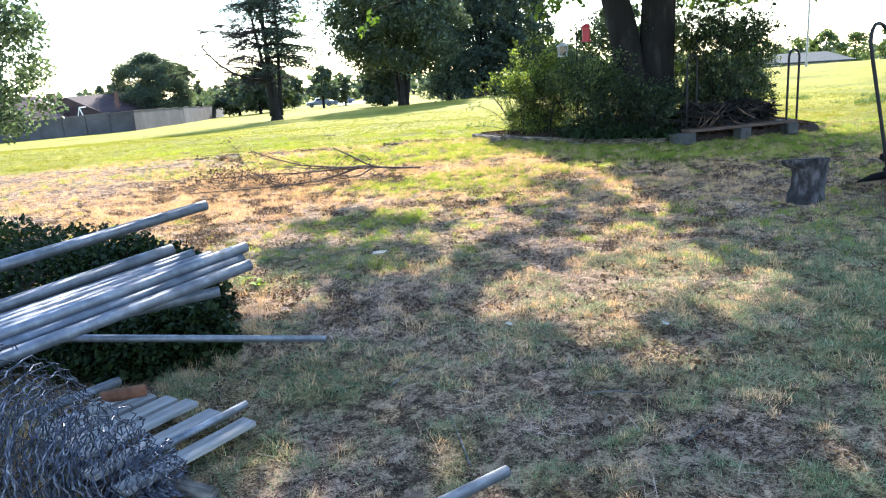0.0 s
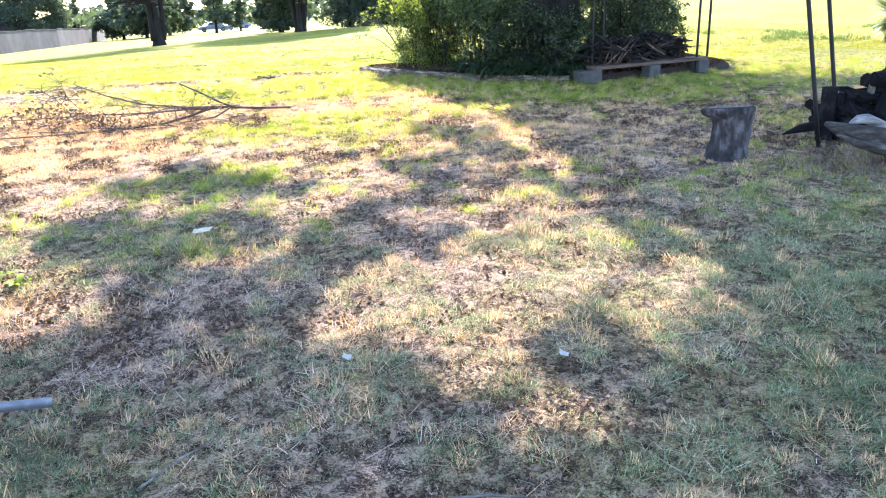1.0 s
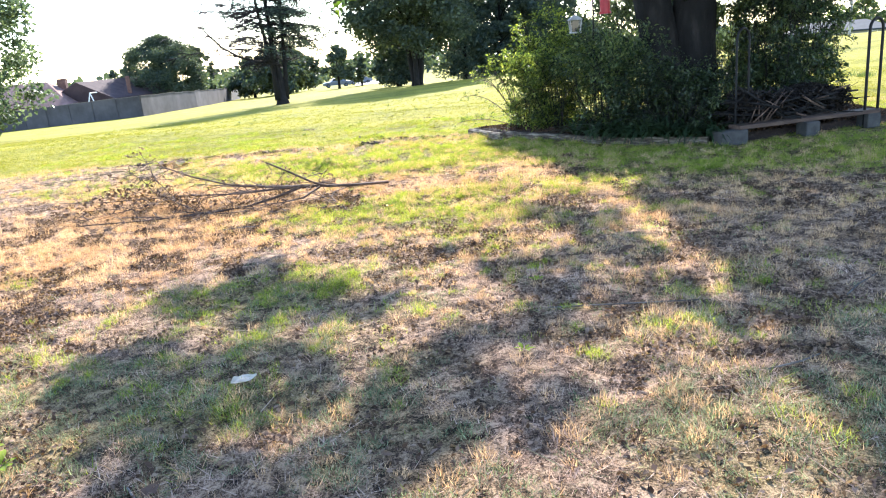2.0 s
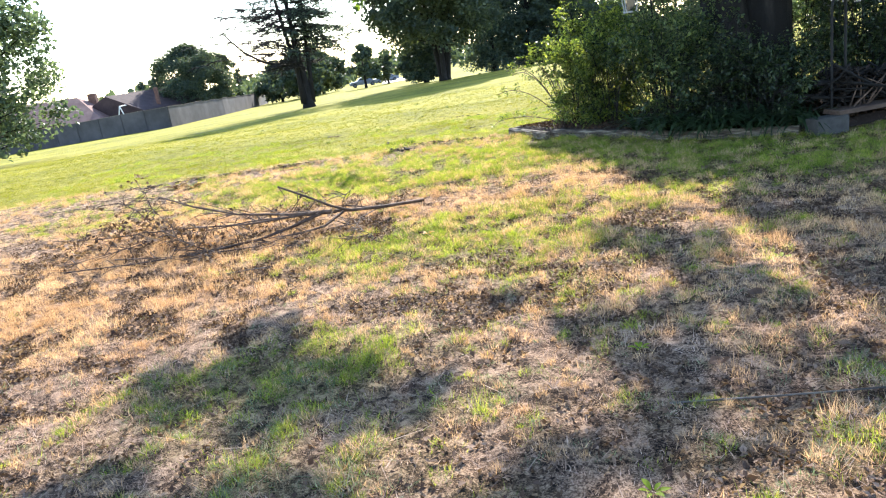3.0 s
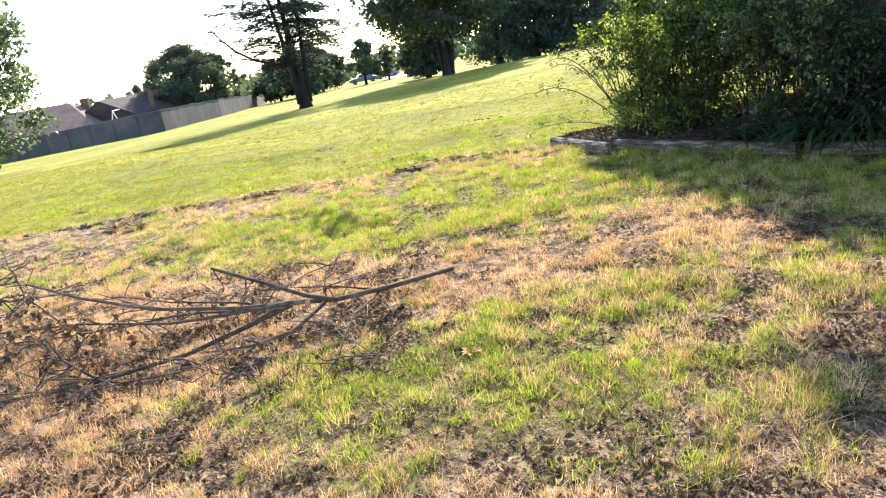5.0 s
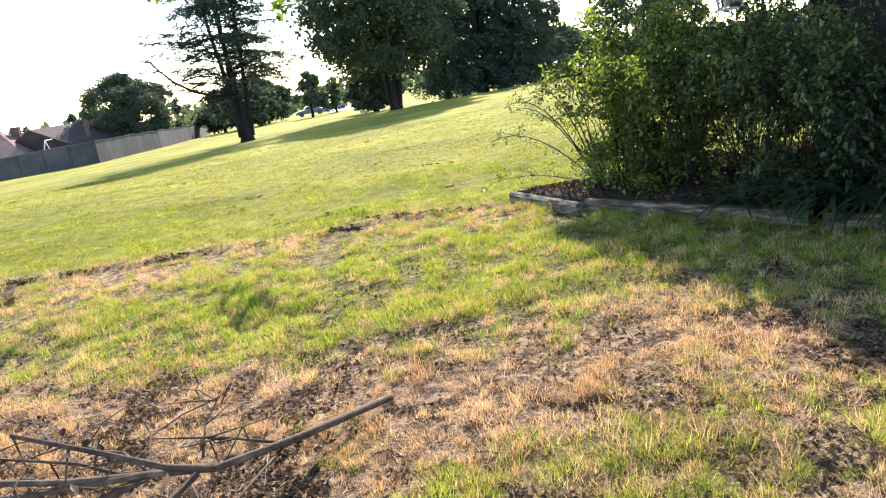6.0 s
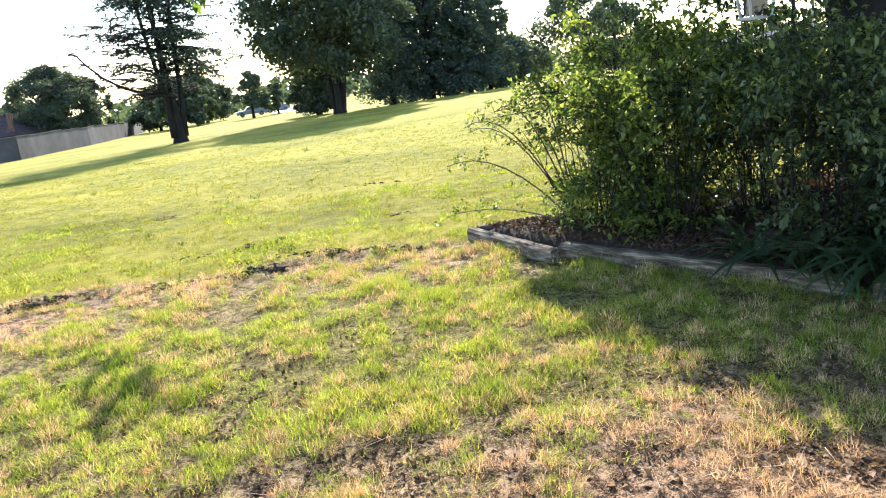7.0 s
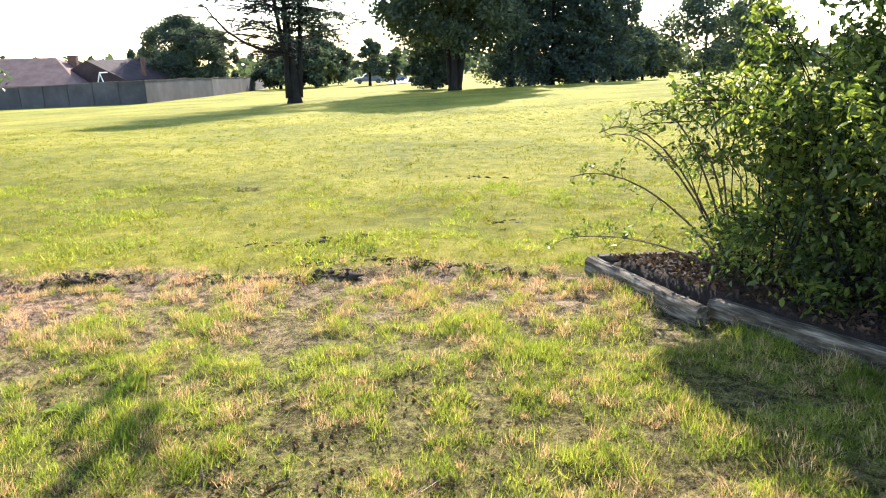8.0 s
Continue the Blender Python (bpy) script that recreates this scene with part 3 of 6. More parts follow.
clumps("near_tussocks", GRASS_COOL_SHADE, "short dull green grass tufts near the path", 9000, 22, (-2.6, 3.0, 3.4, 8.6),
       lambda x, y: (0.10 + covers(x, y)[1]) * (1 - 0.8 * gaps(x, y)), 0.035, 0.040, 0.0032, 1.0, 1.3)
grass("loose_straw", GRASS_GREY, "loose pale straw lying flat on the ground", 34000, 3, (-5, 7, 0.9, 13.0),
      lambda x, y: (1 - 0.6 * covers(x, y)[1]) * (0.55 + 0.45 * vnoise(x, y, 0.4)), 0.017, 0.0042, 5.5, 0.05, 1.4)
grass("lawn_grass", GRASS_LAWN, "mown yellow-green lawn grass", 26000, 8, (-16, 14, 14.2, 34),
      lambda x, y: covers(x, y)[2] * (0.6 + 0.3 * vnoise(x, y, 0.6)), 0.032, 0.008, 0.9, 0.05, 2.2)
clumps("lawn_tussocks", GRASS_LAWN, "uneven tufts all over the mown lawn", 21000, 13, (-16, 12, 14.8, 36),
       lambda x, y: covers(x, y)[2] * (0.55 + 0.45 * vnoise(x, y, 0.35)), 0.055, 0.044, 0.011, 1.8, 1.45)
# greener and darker than the lawn: the shade between its tufts is in the colour
clumps("lawn_tufts", GRASS_GREEN, "coarse longer tufts along the lawn's near edge, shade in their green", 5200, 20, (-7, 3, 14.5, 18.5),
       lambda x, y: covers(x, y)[2] * smooth(-0.2, 0.5, vnoise(x * 0.5, y, 0.22)), 0.055, 0.055, 0.006, 1.2, 1.5)
clumps("lawn_weeds", LEAF_PALE, "few darker weeds dotted over the lawn", 260, 30, (-14, 10, 15.6, 34),
       lambda x, y: covers(x, y)[2] * smooth(0.0, 0.6, vnoise(x, y, 1.7)), 0.06, 0.06, 0.012, 1.3)
clumps("rough_weeds", LEAF_PALE, "rough dark weeds on the far side of the yard", 900, 34, (9.6, 15.5, 16.2, 20.5),
       lambda x, y: smooth(-0.1, 0.5, vnoise(x, y, 0.9)), 0.10, 0.13, 0.012, 1.0)


def litter(name, n, area, size, mat, label):
    x, y = scatter(n, *area)
    keep = in_fan(x, y) & (rng.uniform(0, 1, n) < gaps(x, y) * (0.55 + 0.5 * vnoise(x, y, 1.1)) * (1 - 0.7 * covers(x, y)[2]) * (1 - 0.85 * covers(x, y)[1])) & (bed_side(x, y) < 0)
    x, y = x[keep], y[keep]
    ob = part(name, leaves(name, np.stack([x, y, ground_z(x, y) + 0.012], 1), size, 0.0, 0.6), mat)
    return tagged(ob, label, "leaves", kind="stuff")


litter("dead_leaves", 330000, (-5, 6, 1.5, 13.5), 0.025, LITTER, "scattered curled brown dead leaves")
litter("curled_leaves", 60000, (-5, 6, 4.2, 13.5), 0.036, LITTER, "larger curled dead leaves among the grass")


def soil_clods(n):
    """Crumbly soil along the lawn's torn edge and in two cracks past it, dark to stand in for their shade."""
    x = rng.uniform(-6.0, 1.1, n)
    lo, hi = np.full(n, 13.0), np.full(n, 17.0)
    for k in range(24):
        mid = (lo + hi) / 2
        past = lawn_edge(x, mid) > 0
        hi, lo = np.where(past, mid, hi), np.where(past, lo, mid)
    y = hi + rng.normal(-0.03, 0.045, n)
    keep = rng.uniform(0, 1, n) < smooth(0.0, 0.8, vnoise(x + 3, y * 0.3, 0.55) + 0.7 * vnoise(x, y * 0.3, 0.21))
    x, y = x[keep], y[keep]
    for x0, y0, x1, y1, m in ((-1.85, 15.86, -0.85, 16.05, 46), (-0.65, 15.42, 0.35, 15.10, 120), (-1.35, 15.32, -0.6, 15.42, 40), (0.1, 16.55, 0.4, 16.65, 14), (-0.45, 19.05, 0.35, 18.95, 16)):
        t = rng.uniform(0, 1, m)
        x = np.concatenate([x, x0 + (x1 - x0) * t + rng.normal(0, 0.02, m)])
        y = np.concatenate([y, y0 + (y1 - y0) * t + rng.normal(0, 0.045, m)])
    k = len(x)
    c = np.stack([x, y, ground_z(x, y) + 0.002], 1)
    star = np.array([(1, 0, 0), (0, 1, 0), (-1, 0, 0), (0, -1, 0), (0, 0, 1), (0, 0, -1)], float)
    r = 0.012 * np.exp(0.5 * rng.normal(size=(k, 1, 1)))
    v = c[:, None, :] + star[None] * r * rng.uniform(0.5, 1.4, (k, 6, 1)) * (1.6, 1.1, 0.5) + rng.normal(size=(k, 6, 3)) * r * 0.25
    f = np.array([(0, 1, 4), (1, 2, 4), (2, 3, 4), (3, 0, 4), (1, 0, 5), (2, 1, 5), (3, 2, 5), (0, 3, 5)])
    ob = part("soil_clods", mesh_from_arrays("soil_clods", v.reshape(-1, 3), (np.arange(k)[:, None, None] * 6 + f[None]).reshape(-1, 3)), SOIL)
    return tagged(ob, "crumbly soil clods along the torn lawn edge, dark for its shade", "soil", kind="stuff")


soil_clods(1900)


# ---- trees ----
def limb(shape, start, way, length, r0, r1, sides=6, steps=5, bend=0.25, lift=0.0):
    """One wandering tapered limb; returns its points."""
    pts, p, d = [Vector(start)], Vector(start), Vector(way).normalized()
    for i in range(steps):
        d = (d + Vector((random.gauss(0, bend), random.gauss(0, bend), random.gauss(0, bend) + lift)) * 0.5).normalized()
        p = p + d * (length / steps)
        pts.append(p.copy())
    shape.tube(pts, [r0 + (r1 - r0) * i / steps for i in range(steps + 1)], sides)
    return pts


def cloud(centres, per, radius, flat=0.8):
    c = np.repeat(np.asarray(centres), per, axis=0)
    r = np.repeat(np.broadcast_to(radius, (len(centres),)), per)
    v = unit(rng.normal(size=c.shape)) * (rng.uniform(0.15, 1, len(c)) ** 0.6)[:, None]
    return c + v * r[:, None] * (1, 1, flat)


def broad_tree(name, label, x, y, height, width, bottom, mat, leaf, clumps, per, trunk_r, lean=0.0, stems=1, group="", bark=None, point=0.0):
    """Broad crown on a trunk with limbs: clumps of leaves, uneven outside and filled inside; point: how conical it is."""
    z = float(ground_z(x, y))
    tree = thing(name, label, "tree", (x, y, z), group)
    wood, cs, rs = Shape(), [], []
    for k in range(stems):
        off = Vector((math.cos(2.4 * k), math.sin(2.4 * k), 0)) * (0 if stems == 1 else trunk_r * 1.5)
        fork = bottom + (height - bottom) * 0.25
        tip = Vector((lean * height + off.x * 9, off.y * 9, height * 0.8))
        wood.tube([off + Vector((0, 0, -0.15)), off + Vector((0, 0, 0.25)), off * 3.5 + Vector((lean * fork * 0.5, 0, fork)), tip],
                  [trunk_r * 1.5, trunk_r * 1.05, trunk_r * 0.8, trunk_r * 0.15], 9, wobble=0.08)
    for i in range(clumps):
        a, u = random.uniform(0, 2 * math.pi), random.random()
        h = bottom + (height - bottom) * (0.08 + 0.84 * u)
        prof = (math.sin(math.pi * min(1, (u * 0.80 + 0.20))) ** 0.55) * (1 - point) + point * (1.02 - u)
        edge = random.random() < 0.62
        r = width / 2 * prof * (random.uniform(0.72, 1.0) if edge else random.uniform(0.1, 0.7))
        c = Vector((lean * h + r * math.cos(a), r * math.sin(a), h))
        cs.append(tuple(c))
        rs.append(width * (random.uniform(0.07, 0.13) if edge else random.uniform(0.13, 0.2)))
        if i % 4 == 0:
            start = Vector((lean * h * 0.6, 0, max(bottom * 0.8, h * 0.62)))
            limb(wood, start, c - start, (c - start).length * 0.9, trunk_r * 0.25, trunk_r * 0.05, 5, 4, 0.12)
    part("trunk", wood, bark or BARK, tree, "", True)
    part("crown", leaves("crown", cloud(cs, per, np.array(rs)), leaf, 0.3, 0.7), mat, tree)
    return tree


def sparse_conifer(x, y, height):
    """Old open conifer: several stems, drooping tiers of needles, bare twiggy low limbs on one side."""
    z = float(ground_z(x, y))
    tree = thing("conifer_tree", "tall open conifer with bare lower limbs on the lawn", "tree", (x, y, z))
    wood, q0, q1 = Shape(), [], []
    wood.tube([(0, 0, -0.25), (0, 0, 0.05), (0, 0, 0.5), (0.02, 0, 1.3), (-0.1, 0, 3), (-0.3, 0, 7), (-0.5, 0, height)], [0.55, 0.44, 0.30, 0.23, 0.15, 0.11, 0.02], 12, wobble=0.1)
    stems = [((0.2, 0.1, 0.3), (0.36, 0.2, 1.8), (0.55, 0.3, 5.5), (0.8, 0.2, height * 0.9)),
             ((-0.1, -0.1, 0.4), (-0.34, 0.0, 2.2), (-0.85, 0.1, 6), (-1.25, 0, height * 0.85)),
             ((-0.2, -0.2, 0.3), (-0.25, -0.3, 1.6), (-0.15, -0.4, 4.5), (0.1, -0.4, height * 0.95))]
    for st in stems:
        wood.tube(st, [0.24, 0.14, 0.10, 0.02], 8)
    bold = [Vector(p) for p in ((-0.3, -0.2, 2.6), (-1.3, -0.3, 2.75), (-2.3, -0.4, 3.15), (-3.2, -0.4, 3.75), (-3.9, -0.4, 4.5), (-4.25, -0.4, 5.0))]
    wood.tube(bold, [0.11, 0.095, 0.08, 0.07, 0.06, 0.045], 6)
    for i in range(250):
        h = height * (0.17 + 0.81 * random.random() ** 0.9)
        a = random.uniform(0, 2 * math.pi)
        bare = h < 5.6 and math.cos(a) < 0.1
        if h < 3.3 and not bare:
            continue
        reach = (4.3 * (1 - (h / height) ** 2.4) + 0.6) * random.uniform(0.4, 1.0) * (1.28 if bare else 0.92)
        s = Vector((random.choice((-0.25, 0.5, -0.6)) * min(1, h / 6), 0, h))
        pts, d, q = [s], Vector((math.cos(a), math.sin(a), 0.35 if bare else 0.22)), s.copy()
        for k in range(7):
            d = (d + Vector((random.gauss(0, 0.10), random.gauss(0, 0.10), random.gauss(-0.07, 0.05)))).normalized()
            q = q + d * reach / 7
            pts.append(q.copy())
        wood.tube(pts, [0.045 - 0.005 * k for k in range(8)], 4, False)
        for k in range(2, 8):
            out = (pts[k] - pts[k - 1]).normalized()
            for j in range(5 if bare else 4):
                e = pts[k] + out * random.uniform(0.1, 0.4) + Vector((random.gauss(0, 0.34), random.gauss(0, 0.34), random.gauss(-0.05, 0.13)))
                m = pts[k].lerp(e, 0.5) + Vector((0, 0, 0.05))
                wood.tube([pts[k], m, e], [0.020, 0.016, 0.009], 3, False)
                if bare:
                    for g in range(2):
                        e2 = m.lerp(e, random.random()) + Vector((random.gauss(-0.12, 0.2), random.gauss(0, 0.2), random.gauss(-0.06, 0.1)))
                        wood.tube([m, e2], [0.016, 0.010], 3, False)
                    if random.random() > 0.05:
                        continue
                if random.random() < (0.62 if h > 6.4 or math.cos(a) > 0.1 else 0.15):
                    q0.append(tuple(pts[k].lerp(e, 0.15)))
                    q1.append(tuple(e + Vector((0, 0, -0.05))))
    for q in bold[1:]:
        for k in range(9):
            e = q + Vector((random.gauss(-0.55, 0.5), random.gauss(0, 0.4), random.gauss(-0.1, 0.22)))
            wood.tube([q, q.lerp(e, 0.5) + Vector((0, 0, 0.08)), e], [0.022, 0.014, 0.006], 3, False)
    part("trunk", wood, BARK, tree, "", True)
    part("crown", sprays("crown", q0, q1, 6, 0.19, 0.12, 0.28, 0.10), LEAF_CEDAR_HAZED, tree)
    return tree


sparse_conifer(-10.5, 50.0, 12.2)
broad_tree("oak_tree", "large dark broad tree standing on the lawn", -2.4, 60, 15.5, 10.6, 1.9, LEAF_OAK_HAZED, 0.26, 300, 200, 0.19, stems=4)
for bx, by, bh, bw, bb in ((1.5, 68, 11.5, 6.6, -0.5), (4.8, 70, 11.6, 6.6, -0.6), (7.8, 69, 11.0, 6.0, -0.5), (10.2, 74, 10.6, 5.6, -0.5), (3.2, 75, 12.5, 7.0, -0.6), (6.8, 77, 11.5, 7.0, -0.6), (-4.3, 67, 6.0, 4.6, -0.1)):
    broad_tree("cedar_tree", "dense dark cedar in a row behind the lawn", bx, by, bh, bw, bb, LEAF_CEDAR_HAZED, 0.26, 110, 125, 0.20, group="row of cedars", point=0.55)
broad_tree("small_tree", "small dark tree far down the lawn", -14.6, 100, 5.6, 5.0, 0.9, LEAF_OAK_HAZED, 0.4, 40, 70, 0.16, point=0.4)
broad_tree("small_tree", "small dark tree far down the lawn", -12.0, 103, 4.0, 3.4, 0.4, LEAF_OAK_HAZED, 0.4, 30, 60, 0.12)
broad_tree("shade_tree", "full round green tree behind the wooden fence", -36.5, 98, 9.4, 11.0, 0.3, LEAF_OAK_HAZED, 0.24, 160, 260, 0.35)
broad_tree("shade_tree", "smaller open tree behind the wooden fence", -33.0, 101, 7.8, 4.6, 0.8, LEAF_OAK_HAZED, 0.4, 40, 60, 0.2)
broad_tree("shade_tree", "dark low tree behind the wooden fence", -43.5, 104, 6.6, 7.0, 0.5, LEAF_OAK_HAZED, 0.5, 50, 90, 0.25)
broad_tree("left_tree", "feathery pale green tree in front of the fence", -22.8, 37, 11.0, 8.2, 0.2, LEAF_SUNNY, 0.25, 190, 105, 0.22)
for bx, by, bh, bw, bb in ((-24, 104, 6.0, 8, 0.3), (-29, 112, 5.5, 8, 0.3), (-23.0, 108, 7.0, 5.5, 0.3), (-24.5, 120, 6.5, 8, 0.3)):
    broad_tree("hedge_tree", "low dark tree in the far row", bx, by, bh, bw, bb, LEAF_OAK_HAZED, 0.5, 60, 80, 0.2, group="far row of trees")
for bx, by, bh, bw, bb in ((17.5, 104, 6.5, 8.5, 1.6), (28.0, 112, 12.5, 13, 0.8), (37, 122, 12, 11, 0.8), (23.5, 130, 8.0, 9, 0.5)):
    broad_tree("field_tree", "dark spreading tree on the far field", bx, by, bh, bw, bb, LEAF_OAK_HAZED, 0.5, 80, 90, 0.25, group="trees on the far field")
for bx, by, bh, bw, bb in ((62, 118, 7, 6, 1.8), (72, 116, 7.5, 6, 2.0), (80, 112, 7, 6, 1.8), (90, 118, 8, 7, 1.8), (100, 115, 8, 7, 1.8), (52, 124, 6, 5, 1.5), (57, 128, 6.5, 7, 0.3), (64, 130, 7, 8, 0.3), (71, 126, 7, 8, 0.3), (44, 66, 8.5, 3.6, 2.4)):
    broad_tree("roadside_tree", "pale green tree with a bare stem beyond the field", bx, by, bh, bw, bb, LEAF_PALE, 0.4, 40, 60, 0.2, group="trees beyond the field")


def far_wood():
    """The line of woods on the horizon, one mass of clumps."""
    cs = []
    for i in range(420):
        a = radians(random.uniform(-60, 75))
        d = random.uniform(230, 420)
        x, y = d * math.sin(a), d * math.cos(a)
        for k in range(3):
            cs.append((x + random.gauss(0, 4), y + random.gauss(0, 4), float(ground_z(x, y)) + random.uniform(0.5, 7.5)))
    ob = part("far_woods", leaves("far_woods", cloud(cs, 15, 4.0), 2.6, 0.2, 0.8), LEAF_OAK_HAZED)
    return tagged(ob, "line of woods on the horizon, haze in its leaf colour", "woods", kind="stuff")


far_wood()


# sun streaks and shade spots read from the camera's view: ground ends, half width
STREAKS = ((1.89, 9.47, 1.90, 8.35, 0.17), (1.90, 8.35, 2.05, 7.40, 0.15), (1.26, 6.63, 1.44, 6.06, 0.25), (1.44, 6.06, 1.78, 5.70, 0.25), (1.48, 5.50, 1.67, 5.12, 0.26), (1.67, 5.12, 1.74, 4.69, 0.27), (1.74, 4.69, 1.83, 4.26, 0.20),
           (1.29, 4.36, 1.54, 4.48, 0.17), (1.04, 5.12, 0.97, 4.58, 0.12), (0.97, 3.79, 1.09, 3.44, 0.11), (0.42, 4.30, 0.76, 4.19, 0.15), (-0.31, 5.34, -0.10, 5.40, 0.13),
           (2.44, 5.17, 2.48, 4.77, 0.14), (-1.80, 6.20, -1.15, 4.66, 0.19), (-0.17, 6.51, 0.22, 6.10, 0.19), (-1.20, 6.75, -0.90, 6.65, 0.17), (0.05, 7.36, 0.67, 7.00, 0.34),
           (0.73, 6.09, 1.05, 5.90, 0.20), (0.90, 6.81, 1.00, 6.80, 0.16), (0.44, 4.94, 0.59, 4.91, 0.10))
SHADE_SPOTS = ((1.20, 9.12, 1.80, 8.65, 0.24), (0.85, 7.45, 1.69, 7.59, 0.18), (0.85, 7.02, 1.80, 6.90, 0.20), (0.50, 6.20, 1.00, 6.40, 0.14), (-1.05, 7.95, -0.80, 7.30, 0.24), (-0.80, 7.22, -0.06, 6.98, 0.25), (-0.70, 6.85, -0.15, 6.75, 0.2),
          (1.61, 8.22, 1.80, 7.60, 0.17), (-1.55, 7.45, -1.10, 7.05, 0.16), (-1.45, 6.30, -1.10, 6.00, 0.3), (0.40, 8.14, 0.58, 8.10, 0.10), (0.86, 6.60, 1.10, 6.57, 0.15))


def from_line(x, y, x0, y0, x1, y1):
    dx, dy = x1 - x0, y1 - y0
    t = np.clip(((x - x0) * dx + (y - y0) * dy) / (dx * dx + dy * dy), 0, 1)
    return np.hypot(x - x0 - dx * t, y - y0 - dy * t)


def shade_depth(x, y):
    """How far inside the yard's mapped shade a place lies; negative in the sun."""
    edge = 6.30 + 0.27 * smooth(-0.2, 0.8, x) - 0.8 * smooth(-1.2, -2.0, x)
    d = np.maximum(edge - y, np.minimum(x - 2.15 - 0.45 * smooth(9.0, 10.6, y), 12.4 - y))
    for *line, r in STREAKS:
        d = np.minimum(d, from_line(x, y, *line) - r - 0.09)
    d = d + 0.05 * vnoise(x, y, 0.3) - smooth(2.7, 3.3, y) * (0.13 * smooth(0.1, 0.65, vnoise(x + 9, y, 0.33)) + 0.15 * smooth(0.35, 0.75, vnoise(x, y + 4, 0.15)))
    for *line, r in SHADE_SPOTS:
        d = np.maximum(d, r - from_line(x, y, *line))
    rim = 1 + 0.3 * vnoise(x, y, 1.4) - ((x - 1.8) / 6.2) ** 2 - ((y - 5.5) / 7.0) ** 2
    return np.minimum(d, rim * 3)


def yard_tree():
    """The twin-trunked tree in the bed; its unseen crown is laid to cast the yard's shade."""
    tree = thing("yard_tree", "large twin-trunked shade tree growing in the bed", "tree", (4.0, 14.5, 0))
    wood = Shape()
    wood.tube([(0, 0, -0.1), (-0.02, 0, 0.3), (-0.1, 0, 0.9), (-0.30, 0.05, 2.0), (-0.65, 0.1, 3.4), (-1.1, 0.3, 5.2), (-1.4, 0.5, 6.8)], [0.46, 0.36, 0.30, 0.27, 0.24, 0.17, 0.05], 14, wobble=0.05)
    wood.tube([(0.25, 0, -0.1), (0.30, 0, 0.4), (0.34, 0.02, 1.2), (0.40, 0.05, 2.4), (0.45, 0, 4.0), (0.7, -0.2, 5.6), (0.9, -0.4, 7.2)], [0.48, 0.40, 0.34, 0.31, 0.28, 0.18, 0.05], 14, wobble=0.05)
    cs, rs = [], []
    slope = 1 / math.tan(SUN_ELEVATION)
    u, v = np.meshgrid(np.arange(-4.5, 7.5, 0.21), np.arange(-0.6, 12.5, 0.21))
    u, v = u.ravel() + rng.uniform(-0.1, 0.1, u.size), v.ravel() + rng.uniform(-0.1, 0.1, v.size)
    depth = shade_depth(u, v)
    # clumps set up the sun's slope from each shaded place on the ground
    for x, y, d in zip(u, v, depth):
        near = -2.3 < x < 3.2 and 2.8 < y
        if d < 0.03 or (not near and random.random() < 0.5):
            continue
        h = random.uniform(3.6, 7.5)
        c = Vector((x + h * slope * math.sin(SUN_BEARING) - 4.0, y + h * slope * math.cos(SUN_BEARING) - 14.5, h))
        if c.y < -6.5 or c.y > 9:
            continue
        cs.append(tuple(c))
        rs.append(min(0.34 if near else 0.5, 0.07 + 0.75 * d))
        if len(cs) % 40 == 0:
            s = Vector((random.choice((-0.9, 0.5)), 0.1, random.uniform(3.0, 6.0)))
            limb(wood, s, c - s, (c - s).length, 0.03, 0.006, 5, 6, 0.14, 0.02)
    # unseen clumps added to dim the bed, the rack and the grass before them
    over = len(cs)
    while len(cs) < over + 330:
        x, y, h = random.uniform(3.2, 8.0), random.uniform(11.6, 17.5), random.uniform(2.5, 5.0)
        if h < 3.1 and (x < 4.6 or y < 13.4):
            continue
        cs.append((x - 4.0, y - 14.5, h))
        rs.append(random.uniform(0.3, 0.55))
    while len(cs) < over + 480:
        x, y, h = random.uniform(2.6, 4.4), random.uniform(10.7, 12.6), random.uniform(3.3, 5.6)
        if x < 2.75 + random.gauss(0, 0.1):
            continue
        cs.append((x + h * slope * math.sin(SUN_BEARING) - 4.0, y + h * slope * math.cos(SUN_BEARING) - 14.5, h))
        rs.append(random.uniform(0.2, 0.42))
    while len(cs) < over + 650:
        x, y, h = random.uniform(1.95, 2.85), random.uniform(10.8, 12.9), random.uniform(3.3, 5.4)
        cs.append((x + h * slope * math.sin(SUN_BEARING) - 4.0, y + h * slope * math.cos(SUN_BEARING) - 14.5, h))
        rs.append(random.uniform(0.18, 0.36))
    while len(cs) < over + 820:
        cs.append((random.uniform(2.7, 6.5) - 4.0, random.uniform(9.0, 13.6) - 14.5, random.uniform(3.4, 5.5)))
        rs.append(random.uniform(0.35, 0.55))
    while len(cs) < over + 885:
        x, y, h = random.uniform(1.15, 2.2), random.uniform(12.7, 13.8), random.uniform(3.9, 5.8)
        if x < 1.12 + 0.55 * smooth(13.4, 12.8, y) + random.gauss(0, 0.05):
            continue
        cs.append((x + h * slope * math.sin(SUN_BEARING) - 4.0, y + h * slope * math.cos(SUN_BEARING) - 14.5, h))
        rs.append(random.uniform(0.14, 0.28))
    low = [((-5.25, 2.7, 2.62), 0.20), ((-5.45, 2.75, 2.36), 0.18), ((-6.9, 2.7, 2.72), 0.2), ((-1.6, 1.0, 2.6), 0.5), ((1.6, 0.6, 2.8), 0.7), ((2.4, 1.4, 2.9), 0.8), ((1.0, 1.4, 2.6), 0.7), ((-1.0, 2.0, 2.8), 0.6)]
